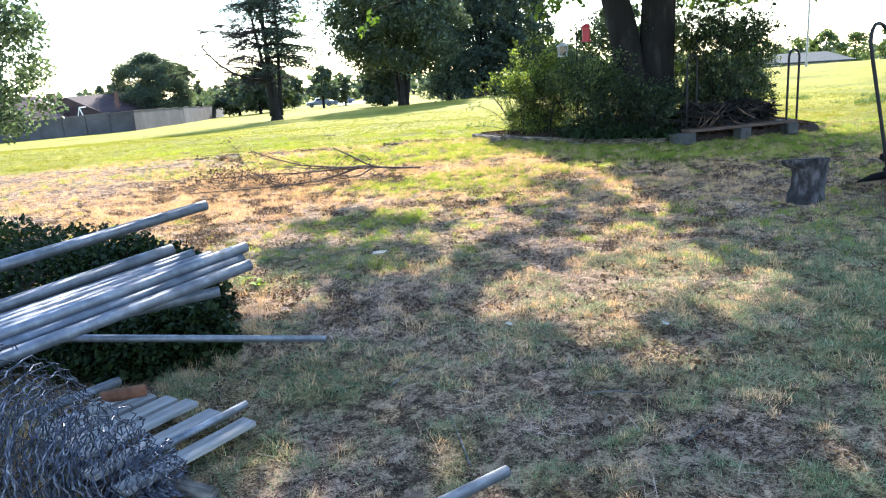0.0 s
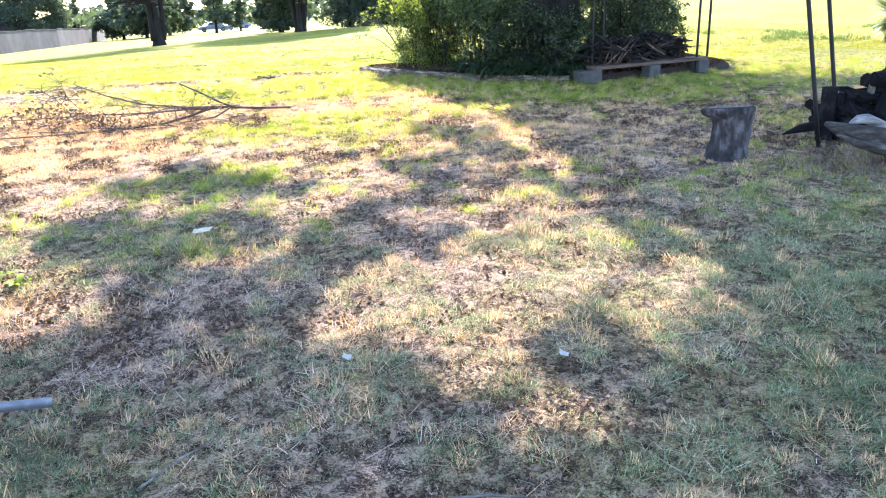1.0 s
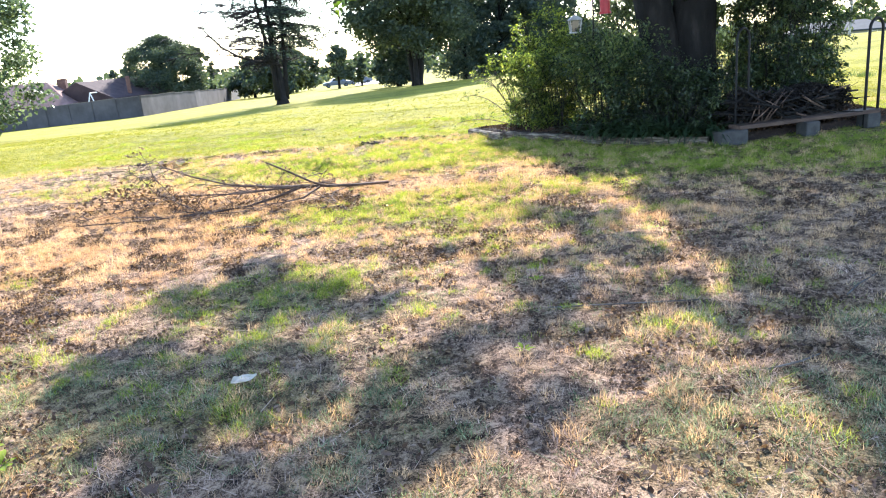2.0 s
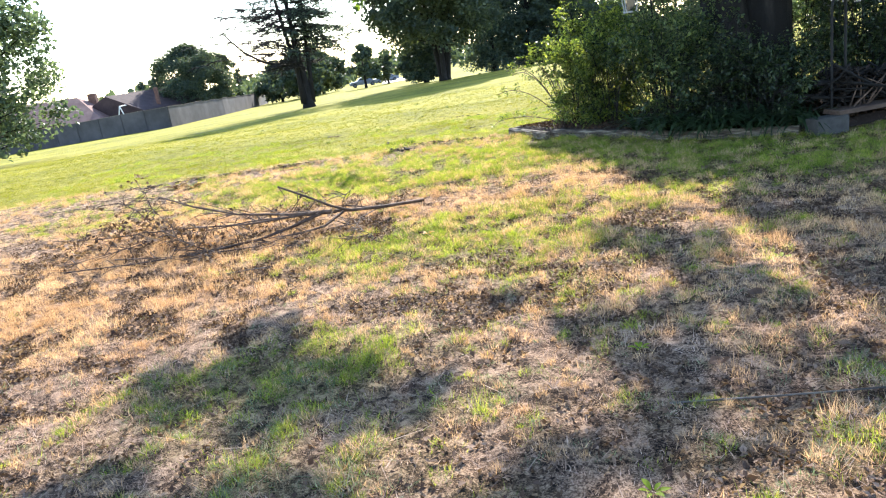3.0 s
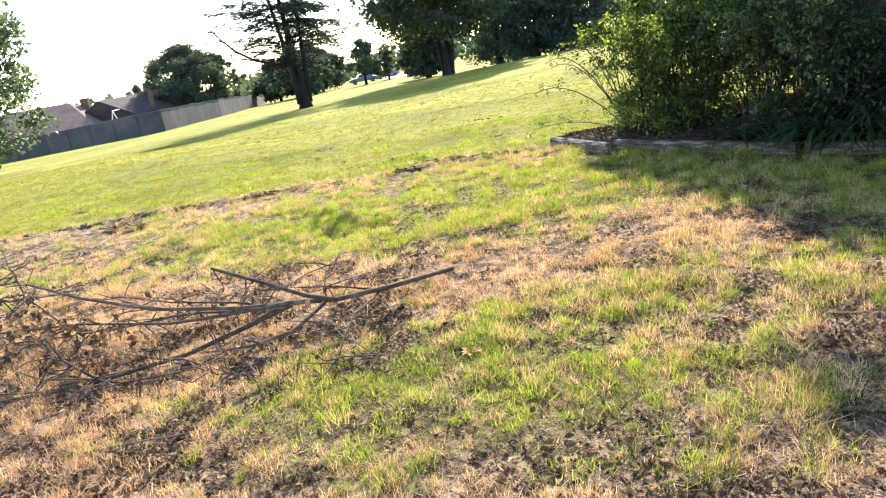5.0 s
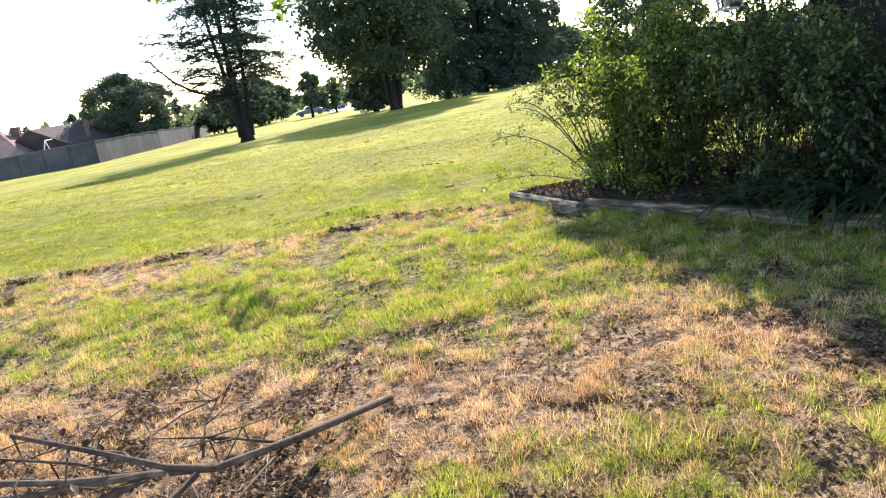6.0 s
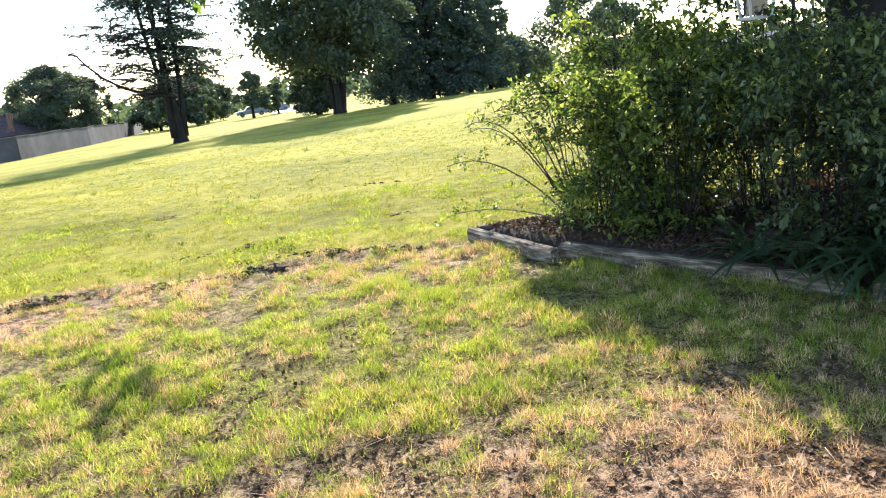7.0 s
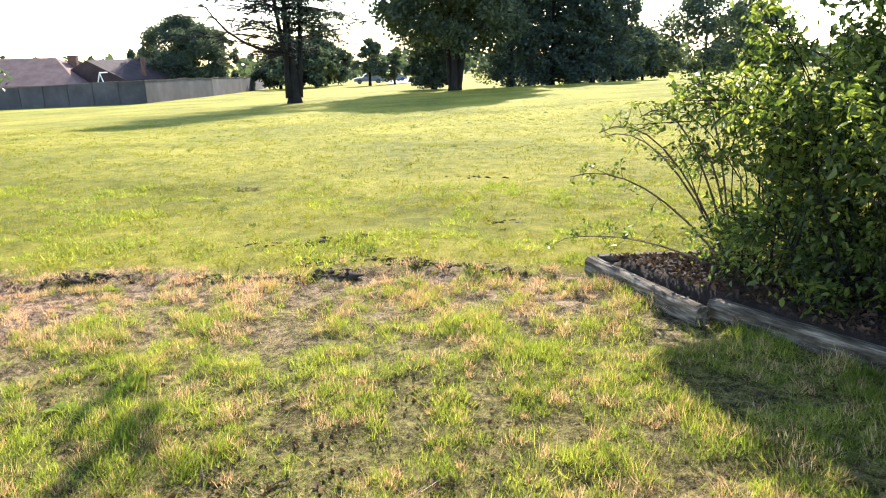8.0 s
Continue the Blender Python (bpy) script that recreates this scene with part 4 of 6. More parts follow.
    limb(wood, (-0.7, 0.1, 3.6), (-5.0, 2.7, -0.5), 6.3, 0.030, 0.005, 6, 8, 0.04)
    limb(wood, (0.4, 0.1, 3.6), (2.0, 1.0, -0.3), 2.6, 0.08, 0.015, 6, 6, 0.08)
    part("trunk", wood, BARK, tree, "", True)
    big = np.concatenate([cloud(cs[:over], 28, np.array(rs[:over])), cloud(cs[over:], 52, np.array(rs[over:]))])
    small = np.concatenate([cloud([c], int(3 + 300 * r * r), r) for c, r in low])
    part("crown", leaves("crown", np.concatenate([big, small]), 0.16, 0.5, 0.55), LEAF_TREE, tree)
    return tree


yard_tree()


# ---- planted bed ----
def shrub(label, x, y, height, width, count, leaf, mat, stems=14, low=0.15, name="shrub", droop=0.2):
    """Many-stemmed shrub: arching stems, side shoots, twigs with leaves set along them."""
    bush = thing(name, label, "shrub", (x, y, 0.02), "shrubs in the bed")
    wood, q0, q1 = Shape(), [], []
    for i in range(stems):
        a = random.uniform(0, 2 * math.pi)
        out = random.uniform(0.12, 1.12)
        tip = Vector((math.cos(a) * width / 2 * out, math.sin(a) * width / 2 * out, height * (1 - 0.30 * out * out) * random.uniform(0.62, 1.08)))
        s = Vector((math.cos(a) * 0.10, math.sin(a) * 0.10, 0.02))
        mid = s.lerp(tip, 0.5) + Vector((random.gauss(0, 0.09), random.gauss(0, 0.09), height * random.uniform(-0.05, 0.14)))
        pts = [s, s.lerp(mid, 0.5), mid, mid.lerp(tip, 0.55) + Vector((0, 0, height * 0.03)), tip]
        wood.tube(pts, [0.006, 0.005, 0.004, 0.003, 0.0015], 5, False)
        for k in range(13):
            t = (low + (1 - low) * random.random()) * 3.99
            q = pts[int(t)].lerp(pts[int(t) + 1], t % 1)
            d = Vector((math.cos(a) * 0.5 + random.gauss(0, 0.8), math.sin(a) * 0.5 + random.gauss(0, 0.8), random.gauss(0.25, 0.5))).normalized()
            e = q + d * random.uniform(0.14, 0.42)
            if math.sin(5.1 * (e.x + x) + 1.3 * i) + math.sin(4.3 * (e.y + y) + 2.0) + math.sin(5.7 * e.z + 0.7 * x) < -0.55:
                continue
            m = q.lerp(e, 0.55) + Vector((0, 0, 0.03))
            wood.tube([q, m, e], [0.004, 0.003, 0.0015], 3, False)
            q0.append(tuple(q.lerp(m, 0.3)))
            q1.append(tuple(e))
            for j in range(2):
                f = m + (d + Vector((random.gauss(0, 0.7), random.gauss(0, 0.7), random.gauss(0, 0.5)))).normalized() * random.uniform(0.08, 0.20)
                wood.tube([m, f], [0.0025, 0.001], 3, False)
                if random.random() < 0.25:
                    continue
                q0.append(tuple(m))
                q1.append(tuple(f))
    part("branchwork", wood, BARK, bush)
    part("foliage", sprays("foliage", q0, q1, max(3, int(0.85 * count / len(q0))), leaf, droop, 0.52), mat, bush)
    return bush


for bx, by, bh, bw, bn, bl, text in (
        (1.74, 14.7, 1.34, 1.4, 9500, 0.05, "sparse leafy shrub at the bed's tip, sunlit through"),
        (2.20, 14.9, 2.05, 1.6, 9000, 0.065, "tall leafy shrub in the bed"),
        (2.15, 14.2, 1.60, 1.3, 8500, 0.06, "leafy shrub at the bed's edge"),
        (2.75, 14.1, 1.95, 1.6, 8000, 0.065, "tall leafy shrub in the bed"),
        (2.75, 13.35, 1.45, 1.2, 6000, 0.06, "leafy shrub at the bed's edge, shade in its leaf colour"),
        (3.2, 13.3, 1.15, 1.4, 7000, 0.065, "dense shrub before the tree trunks, shade in its leaf colour"),
        (3.6, 12.7, 0.85, 1.2, 6000, 0.06, "low dense shrub before the tree trunks, shade in its leaf colour"),
        (4.1, 13.2, 0.9, 1.3, 7000, 0.06, "low dense shrub before the tree trunks, shade in its leaf colour"),
        (3.2, 15.2, 2.2, 2.0, 8000, 0.075, "tall dense shrub beside the tree trunks"),
        (5.2, 13.6, 2.4, 2.0, 9000, 0.075, "tall dense shrub behind the plank"),
        (5.75, 14.0, 2.35, 1.5, 9000, 0.075, "tall dense shrub behind the plank"),
        (6.2, 14.5, 2.3, 1.2, 5000, 0.075, "tall shrub at the end of the bed"),
        (4.9, 15.0, 2.6, 2.2, 8000, 0.075, "tall dense shrub behind the plank"),
        (5.5, 15.2, 2.5, 1.8, 8000, 0.075, "tall dense shrub behind the plank")):
    # shrubs farther under the tree get leaves coloured darker for shade
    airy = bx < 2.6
    shrub(text, bx, by, bh, bw, int(bn * (0.85 if airy else 0.95)), bl * (0.70 if airy else 0.66), LEAF_SHRUB_LIT if airy else (LEAF_HALF_SHADED if bx < 3.0 else LEAF_SHADED), int(12 + bw * 7), 0.07 if airy else 0.10)


def arching_rose():
    ob = thing("rose_bush", "straggling rose with thin arching canes over the bed's tip", "shrub", (1.62, 14.85, 0.08))
    for tx, ty, h, reach in ((-0.95, 0.6, 0.52, 1.0), (-0.80, 0.35, 0.85, 1.0), (-0.55, 0.3, 0.95, 1.0), (-1.0, 0.45, 0.12, 1.0), (-0.4, -0.2, 0.8, 1.0), (-0.7, 0.9, 0.75, 1.0), (-0.25, 0.4, 1.1, 1.0)):
        s, cs = Shape(), []
        tip = Vector((tx, ty, h))
        top = Vector((tx * 0.55, ty * 0.55, h * 1.15 + 0.12))
        pts = []
        for k in range(9):
            t = k / 8
            pts.append((1 - t) ** 2 * Vector((0, 0, 0)) + 2 * t * (1 - t) * top + t * t * tip)
        s.tube(pts, [0.008 - 0.0006 * k for k in range(9)], 5, False)
        for k in range(14):
            t = random.uniform(0.35, 0.99) * 8
            q = pts[int(t)].lerp(pts[int(t) + 1], t % 1)
            e = q + Vector((random.gauss(0, 1), random.gauss(0, 1), random.gauss(0.3, 0.7))).normalized() * random.uniform(0.05, 0.16)
            s.tube([q, e], [0.003, 0.0015], 3, False)
            cs.append(tuple(e))
        cane = part("cane", s, DEADWOOD, ob)
        part("foliage", leaves("foliage", cloud(cs, 9, 0.05), 0.034, 0.2, 0.6), LEAF_SHRUB_LIT, cane)
    return ob


arching_rose()


def strap_plant(x, y, count, length, label):
    """Clump of arching strap leaves."""
    ob = thing("daylily", label, "plant", (x, y, 0.08), "strap-leaved plants in the bed")
    s = Shape()
    for i in range(count):
        a, up = random.uniform(0, 2 * math.pi), random.uniform(0.55, 1.2)
        d, sd = Vector((math.cos(a), math.sin(a), 0)), Vector((-math.sin(a), math.cos(a), 0))
        L, w, droop = length * random.uniform(0.7, 1.15), random.uniform(0.010, 0.018), random.uniform(0.7, 1.12)
        base = len(s.v)
        for k in range(6):
            t = k / 5
            c = d * (0.03 + L * t * (0.35 + 0.45 * t)) + Vector((0, 0, L * up * t * (1.05 - droop * t)))
            ww = w * (1.0 if k < 4 else (0.7 if k == 4 else 0.1))
            s.v += [c - sd * ww, c + sd * ww]
        for k in range(5):
            s.f.append((base + 2 * k, base + 2 * k + 1, base + 2 * k + 3, base + 2 * k + 2))
    part("foliage", s, LEAF_STRAP, ob, "", True)
    return ob


for lx, ly in ((2.22, 13.20), (2.40, 12.98), (2.55, 12.80), (2.70, 12.63), (2.86, 12.52), (3.00, 12.42), (3.16, 12.32), (3.33, 12.20), (3.50, 12.10), (3.68, 11.98), (2.9, 12.9), (3.2, 12.65), (3.55, 12.35), (3.85, 12.1), (2.62, 12.62), (2.95, 12.40), (3.25, 12.20)):
    strap_plant(lx + 0.09, ly + 0.14, 40, 0.58, "clump of dark green strap leaves hanging over the bed's edge")


def beam(name, a, b, w, h, mat, parent, z=None, label="", bevel=0.012):
    """Squared timber from a to b, its grain along it, slightly bowed and chipped."""
    a, b = Vector(a), Vector(b)
    d = b - a
    s = Shape()
    n = max(2, int(d.length / 0.12))
    for i in range(n + 1):
        x = (i / n - 0.5) * d.length
        jy, jz = random.gauss(0, w * 0.015), random.gauss(0, h * 0.02)
        for py, pz in ((-0.5, -0.5), (0.5, -0.5), (0.5, 0.5 - bevel / h), (0.5 - bevel / w, 0.5), (-0.5 + bevel / w, 0.5), (-0.5, 0.5 - bevel / h)):
            s.v.append(Vector((x, py * w + jy, pz * h + (jz if pz > 0 else 0))))
    for i in range(n):
        for k in range(6):
            p, q = i * 6 + k, i * 6 + (k + 1) % 6
            s.f.append((p, q, q + 6, p + 6))
    s.f += [tuple(reversed(range(6))), tuple(range(n * 6, n * 6 + 6))]
    ob = part(name, s, mat, parent, label)
    ob.matrix_basis = Matrix.Translation((a + b) / 2) @ d.to_track_quat("X", "Z").to_matrix().to_4x4()
    return ob


bed = thing("garden_bed", "raised bed edged with weathered grey landscape timbers", "garden bed", (2.5, 14.2, 0))
beds = (((0.80, 15.22, 0.045), (1.27, 14.22, 0.045)), ((1.36, 14.36, 0.05), (2.60, 12.84, 0.05)), ((2.62, 12.72, 0.06), (3.75, 11.98, 0.06)), ((0.86, 15.27, 0.04), (2.3, 15.44, 0.04)))
for a, b in beds:
    t = beam("timber", Vector(a) - bed.location, Vector(b) - bed.location, 0.095, 0.105, TIMBER, bed, bevel=0.02)
xm, ym = np.meshgrid(np.linspace(0.75, 7.2, 190), np.linspace(11.9, 16.2, 130))
zm = -0.04 + 1.4 * np.clip(bed_side(xm, ym), 0, 0.09) + 0.10 * np.clip(bed_side(xm, ym), 0, 1) + (0.014 * vnoise(xm + 0.4 * ym, ym, 0.27) + 0.010 * vnoise(xm, ym - 0.3 * xm, 0.11)) * (bed_side(xm, ym) > 0.05)
im = np.arange(xm.size).reshape(xm.shape)
soil_mesh = mesh_from_arrays("soil", np.stack([xm.ravel() - 2.5, ym.ravel() - 14.2, zm.ravel()], 1), np.stack([im[:-1, :-1].ravel(), im[:-1, 1:].ravel(), im[1:, 1:].ravel(), im[1:, :-1].ravel()], 1))
part("soil", soil_mesh, MULCH, bed, "dark mulch and leaf litter", True)
lx, ly = rng.uniform(0.8, 7, 34000), rng.uniform(12, 15.8, 34000)
inside = bed_side(lx, ly) > 0.06
lx, ly = lx[inside], ly[inside]
lz = -0.04 + 0.126 + 0.10 * np.clip(bed_side(lx, ly), 0, 1) + 0.02
tagged(part("leaf_litter", leaves("leaf_litter", np.stack([lx - 2.5, ly - 14.2, lz], 1), 0.042, 0.0, 0.6), MULCH_LEAF, bed), kind="stuff")


# ---- tree stump ----
def stump():
    ob = thing("tree_stump", "grey weathered tree stump with a flat cut top", "stump", (3.49, 6.88, 0))
    n, rings = 26, [(-0.03, 0.015, 0.185), (0.05, 0.015, 0.165), (0.10, 0.02, 0.156), (0.16, 0.03, 0.15), (0.21, 0.035, 0.150), (0.27, 0.04, 0.148), (0.33, 0.04, 0.155), (0.37, 0.035, 0.163), (0.405, 0.03, 0.170), (0.42, 0.03, 0.165)]
    s = Shape()
    for h, off, r in rings:
        for k in range(n):
            a = 2 * math.pi * k / n
            q = r * (1 + 0.06 * math.sin(3 * a + h * 3) + 0.05 * math.sin(7 * a) + 0.03 * math.sin(13 * a + h * 9) + random.uniform(-0.05, 0.05))
            lip = 0.085 * smooth(0.33, 0.38, h) * smooth(-0.55, -0.9, math.cos(a))
            y = q * math.sin(a)
            s.v.append(Vector((off + q * math.cos(a) - lip, y, h - 0.13 * y * smooth(0.25, 0.4, h))))
    for i in range(len(rings) - 1):
        for k in range(n):
            a, b = i * n + k, i * n + (k + 1) % n
            s.f.append((a, b, b + n, a + n))
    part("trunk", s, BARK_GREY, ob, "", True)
    t = Shape()
    t.v = [Vector((0.03 + (p.x - 0.03) * 0.985, p.y * 0.985, p.z + 0.003)) for p in s.v[-n:]] + [Vector((0.03, 0, 0.425))]
    t.f = [(k, (k + 1) % n, n) for k in range(n)]
    part("cut_top", t, CUT_END, ob, "pale sawn top")
    return ob


stump()


# ---- fallen branch ----
def fallen_branch():
    ob = thing("fallen_branch", "fallen bare branch with forked limbs on dry grass", "branch", (-0.3, 11.05, 0))
    o = ob.location
    tips = []

    def arm(pts, r0, r1):
        p = [Vector(q) - o for q in pts]
        part("limb", Shape().tube(p, [0.60 * (r0 + (r1 - r0) * i / (len(p) - 1)) for i in range(len(p))], 8, True, 0.06), DEADWOOD, ob, "", True)
        tips.append(p)

    arm([(-0.26, 11.02, 0.04), (-0.61, 10.62, 0.11), (-0.86, 10.36, 0.17), (-1.1, 10.33, 0.20), (-1.58, 10.36, 0.17), (-1.85, 10.42, 0.15), (-2.61, 10.75, 0.12), (-3.6, 10.95, 0.08), (-4.3, 11.3, 0.05)], 0.030, 0.006)
    arm([(-0.86, 10.36, 0.17), (-1.0, 10.29, 0.24), (-1.2, 10.23, 0.37), (-1.42, 10.17, 0.50)], 0.024, 0.013)
    arm([(-1.0, 10.34, 0.19), (-1.4, 10.36, 0.20), (-1.9, 10.38, 0.26), (-2.3, 10.40, 0.38), (-2.60, 10.41, 0.51)], 0.024, 0.011)
    arm([(-0.92, 10.34, 0.17), (-1.07, 10.15, 0.10), (-1.28, 10.08, 0.08), (-1.58, 10.13, 0.06)], 0.022, 0.008)
    arm([(-1.1, 10.33, 0.19), (-1.41, 10.28, 0.10), (-1.65, 10.14, 0.06), (-2.1, 9.95, 0.05), (-2.7, 9.85, 0.05), (-3.4, 9.9, 0.04)], 0.028, 0.008)
    arm([(-1.75, 10.10, 0.05), (-1.55, 9.95, 0.07), (-1.4, 9.87, 0.04), (-1.2, 9.86, 0.03)], 0.010, 0.005)
    arm([(-0.65, 10.62, 0.10), (-0.74, 10.2, 0.13), (-0.76, 9.95, 0.10), (-0.78, 9.71, 0.02)], 0.009, 0.004)
    arm([(-0.80, 10.15, 0.12), (-0.7, 9.95, 0.07), (-0.56, 9.81, 0.02)], 0.007, 0.003)
    arm([(-0.64, 10.6, 0.10), (-0.9, 10.62, 0.16), (-1.2, 10.66, 0.18)], 0.012, 0.005)
    arm([(-2.61, 10.75, 0.12), (-2.9, 10.4, 0.09), (-3.5, 10.05, 0.05)], 0.011, 0.004)
    arm([(-2.1, 10.0, 0.05), (-2.35, 10.15, 0.12), (-2.6, 10.3, 0.22)], 0.013, 0.006)
    arm([(-2.7, 10.75, 0.14), (-2.85, 10.72, 0.36), (-2.95, 10.8, 0.56)], 0.009, 0.004)
    arm([(-1.0, 10.41, 0.16), (-1.26, 10.46, 0.15), (-1.48, 10.58, 0.16), (-1.96, 10.72, 0.18), (-2.4, 10.95, 0.2)], 0.016, 0.006)
    arm([(-1.5, 10.44, 0.16), (-1.69, 10.53, 0.15), (-1.9, 10.57, 0.14), (-2.21, 10.62, 0.10), (-2.7, 10.6, 0.10)], 0.016, 0.006)
    arm([(-1.15, 10.44, 0.16), (-1.31, 10.62, 0.16), (-1.49, 10.7, 0.15), (-1.75, 10.85, 0.16)], 0.010, 0.004)
    arm([(-0.95, 10.5, 0.15), (-1.0, 10.72, 0.18), (-0.98, 10.86, 0.22), (-0.93, 10.97, 0.26)], 0.009, 0.004)
    arm([(-2.3, 9.98, 0.05), (-1.91, 10.03, 0.06), (-1.67, 10.06, 0.08), (-1.46, 9.93, 0.06), (-1.33, 9.86, 0.04), (-1.15, 9.82, 0.02)], 0.008, 0.005)
    arm([(-1.0, 10.43, 0.14), (-0.88, 10.23, 0.08), (-0.75, 10.0, 0.05), (-0.51, 9.63, 0.02)], 0.007, 0.003)
    arm([(-2.5, 10.2, 0.05), (-2.2, 10.02, 0.06), (-1.9, 9.9, 0.05), (-1.5, 9.98, 0.04)], 0.012, 0.006)
    arm([(-3.0, 10.1, 0.05), (-2.6, 9.95, 0.06), (-2.2, 9.9, 0.05), (-1.75, 9.75, 0.03)], 0.010, 0.004)
    arm([(-2.7, 10.85, 0.3), (-2.95, 10.7, 0.34), (-3.2, 10.75, 0.46)], 0.008, 0.003)
    twigs, cs = Shape(), []
    for p in tips:
        for k in range(18):
            t = random.uniform(0.3, 0.999) * (len(p) - 1)
            q = p[int(t)].lerp(p[int(t) + 1], t % 1)
            if q.x > -1.5 and k % 3:
                continue
            d = Vector((random.gauss(-0.4, 0.7), random.gauss(0, 0.7), random.gauss(0.0, 0.26))).normalized() * random.uniform(0.10, 0.38)
            e = q + d
            e.z = max(e.z, 0.015)
            m2 = q.lerp(e, 0.5) + Vector((random.gauss(0, 0.03), random.gauss(0, 0.03), random.gauss(0, 0.03)))
            twigs.tube([q, m2, e], [0.005, 0.0035, 0.002], 4, False)
            if random.random() < 0.35:
                cs.append(tuple(e))
    tagged(part("brushwood", twigs, DEADWOOD, ob), kind="stuff")
    heaps = [(-2.6, -0.2, 0.10), (-2.9, -0.1, 0.16), (-3.1, 0.1, 0.12), (-2.3, -0.5, 0.08), (-2.0, -0.7, 0.07), (-3.3, -0.4, 0.08)]
    tagged(part("withered_leaves", leaves("withered_leaves", cloud(heaps, 70, 0.32, 0.35), 0.055, 0.3, 0.6), LITTER, ob, "heaped brown withered leaves"), kind="stuff")
    part("leaves", leaves("leaves", cloud(cs, 5, 0.08), 0.042, 0.4, 0.6), LITTER, ob, "withered brown leaves")
    return ob


fallen_branch()


# ---- log racks, bench and wood ----
def hoop(parent, a, b, top, r=0.014, tilt=0.0):
    """Inverted U of black iron standing on a and b."""
    a, b = Vector(a), Vector(b)
    w = (b - a).length / 2
    c, d = (a + b) / 2, (b - a).normalized()
    pts = [a + Vector((0, 0, -0.05)), a + Vector((0, 0, 0.5)), Vector((a.x, a.y, top - w))]
    for k in range(1, 8):
        t = math.pi * k / 8
        pts.append(Vector((c.x, c.y, top - w)) - d * (w * math.cos(t)) + Vector((0, 0, w * math.sin(t))))
    pts += [Vector((b.x, b.y, top - w)), b + Vector((0, 0, 0.5)), b + Vector((0, 0, -0.05))]
    pts = [Vector((q.x + tilt * q.z, q.y, q.z)) for q in pts]
    return part("hoop", Shape().tube(pts, r, 8), BLACK_IRON, parent, "", True)


def log(parent, a, b, r, mat, name="log"):
    a, b = Vector(a), Vector(b)
    m1, m2 = a.lerp(b, 0.33), a.lerp(b, 0.67)
    for m in (m1, m2):
        m += Vector((random.gauss(0, r * 0.2), random.gauss(0, r * 0.2), random.gauss(0, r * 0.2)))
    ob = part(name, Shape().tube([a, m1, m2, b], [r, r * random.uniform(0.85, 1.1), r * random.uniform(0.85, 1.05), r * 0.9], 10, True, 0.24), mat, parent)
    return ob


rack = thing("brush_rack", "plank on concrete blocks between black iron hoops, heaped with brush", "rack", (4.0, 11.9, 0))
o = rack.location
for bx, by, rot in ((3.98, 11.86, 15), (5.05, 12.10, 15), (5.98, 12.42, 15)):
    part("block", Shape().box(pose(bx - o.x, by - o.y, 0.095, 0, 0, rot), 0.38 if bx < 4.5 else 0.2, 0.2, 0.19, 0.012), CONCRETE, rack)
beam("plank", Vector((4.05, 11.92, 0.215)) - o, Vector((6.05, 12.46, 0.215)) - o, 0.24, 0.045, PLANK, rack, None, "reddish-brown plank", 0.006)
hoop(rack, Vector((4.1, 12.02, 0)) - o, Vector((4.32, 12.2, 0)) - o, 1.4)
hoop(rack, Vector((5.90, 12.38, 0)) - o, Vector((6.13, 12.5, 0)) - o, 1.38, 0.019)

heap = thing("brush_heap", "heap of cut grey sticks lying on the plank", "brush", (5.0, 12.3, 0.24))
for i in range(170):
    c = Vector((random.uniform(-0.85, 0.72), random.uniform(-0.15, 0.4), 0))
    c.y += c.x * 0.27
    c.z = random.uniform(0.02, 0.26 + 0.10 * max(0, 0.2 - c.x))
    d = Vector((random.gauss(0.8, 0.5), random.gauss(0, 0.5), random.gauss(-0.05, 0.30))).normalized() * random.uniform(0.12, 0.34)
    r = random.uniform(0.004, 0.018)
    e1, e2 = c - d, c + d
    e1.z, e2.z = max(e1.z, r), max(e2.z, r)
    part("stick", Shape().tube([e1, c + Vector((0, 0, random.gauss(0, 0.03))), e2], [r, r * 0.95, r * 0.7], 6), DEADWOOD if i % 9 == 0 else BARK, heap, "", True)

for i in range(9):
    e1 = Vector((random.uniform(-0.85, -0.45), random.uniform(-0.42, -0.22), 0.01))
    e2 = e1 + Vector((random.gauss(0.18, 0.16), random.uniform(0.05, 0.2), random.uniform(0.22, 0.42)))
    part("stick", Shape().tube([e1, e1.lerp(e2, 0.5) + Vector((0.02, 0, 0.02)), e2], [0.008, 0.007, 0.003], 6), DEADWOOD, heap, "", True)
beam("board", Vector((0.0, 0.05, 0.27)), Vector((0.42, 0.16, 0.31)), 0.10, 0.025, WEATHERED, heap, None, "grey split board")
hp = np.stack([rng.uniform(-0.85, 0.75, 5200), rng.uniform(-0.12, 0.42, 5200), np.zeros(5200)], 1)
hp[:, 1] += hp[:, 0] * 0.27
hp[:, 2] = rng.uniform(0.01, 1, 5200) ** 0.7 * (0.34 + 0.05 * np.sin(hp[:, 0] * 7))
tagged(part("dead_foliage", leaves("dead_foliage", hp, 0.06, 0.2, 0.5), SHADED_LITTER, heap, "withered foliage, its shade put into the colour"), kind="stuff")

woodrack = thing("log_rack", "leaning black iron hoop of a log rack", "rack", (4.40, 7.0, 0))
hoop(woodrack, (0, 0, 0), (0.38, 0.30, 0), 1.62, 0.018, -0.215)
pile = thing("firewood_pile", "jumbled dark logs behind a silvery driftwood root", "firewood", (5.2, 7.2, 0))
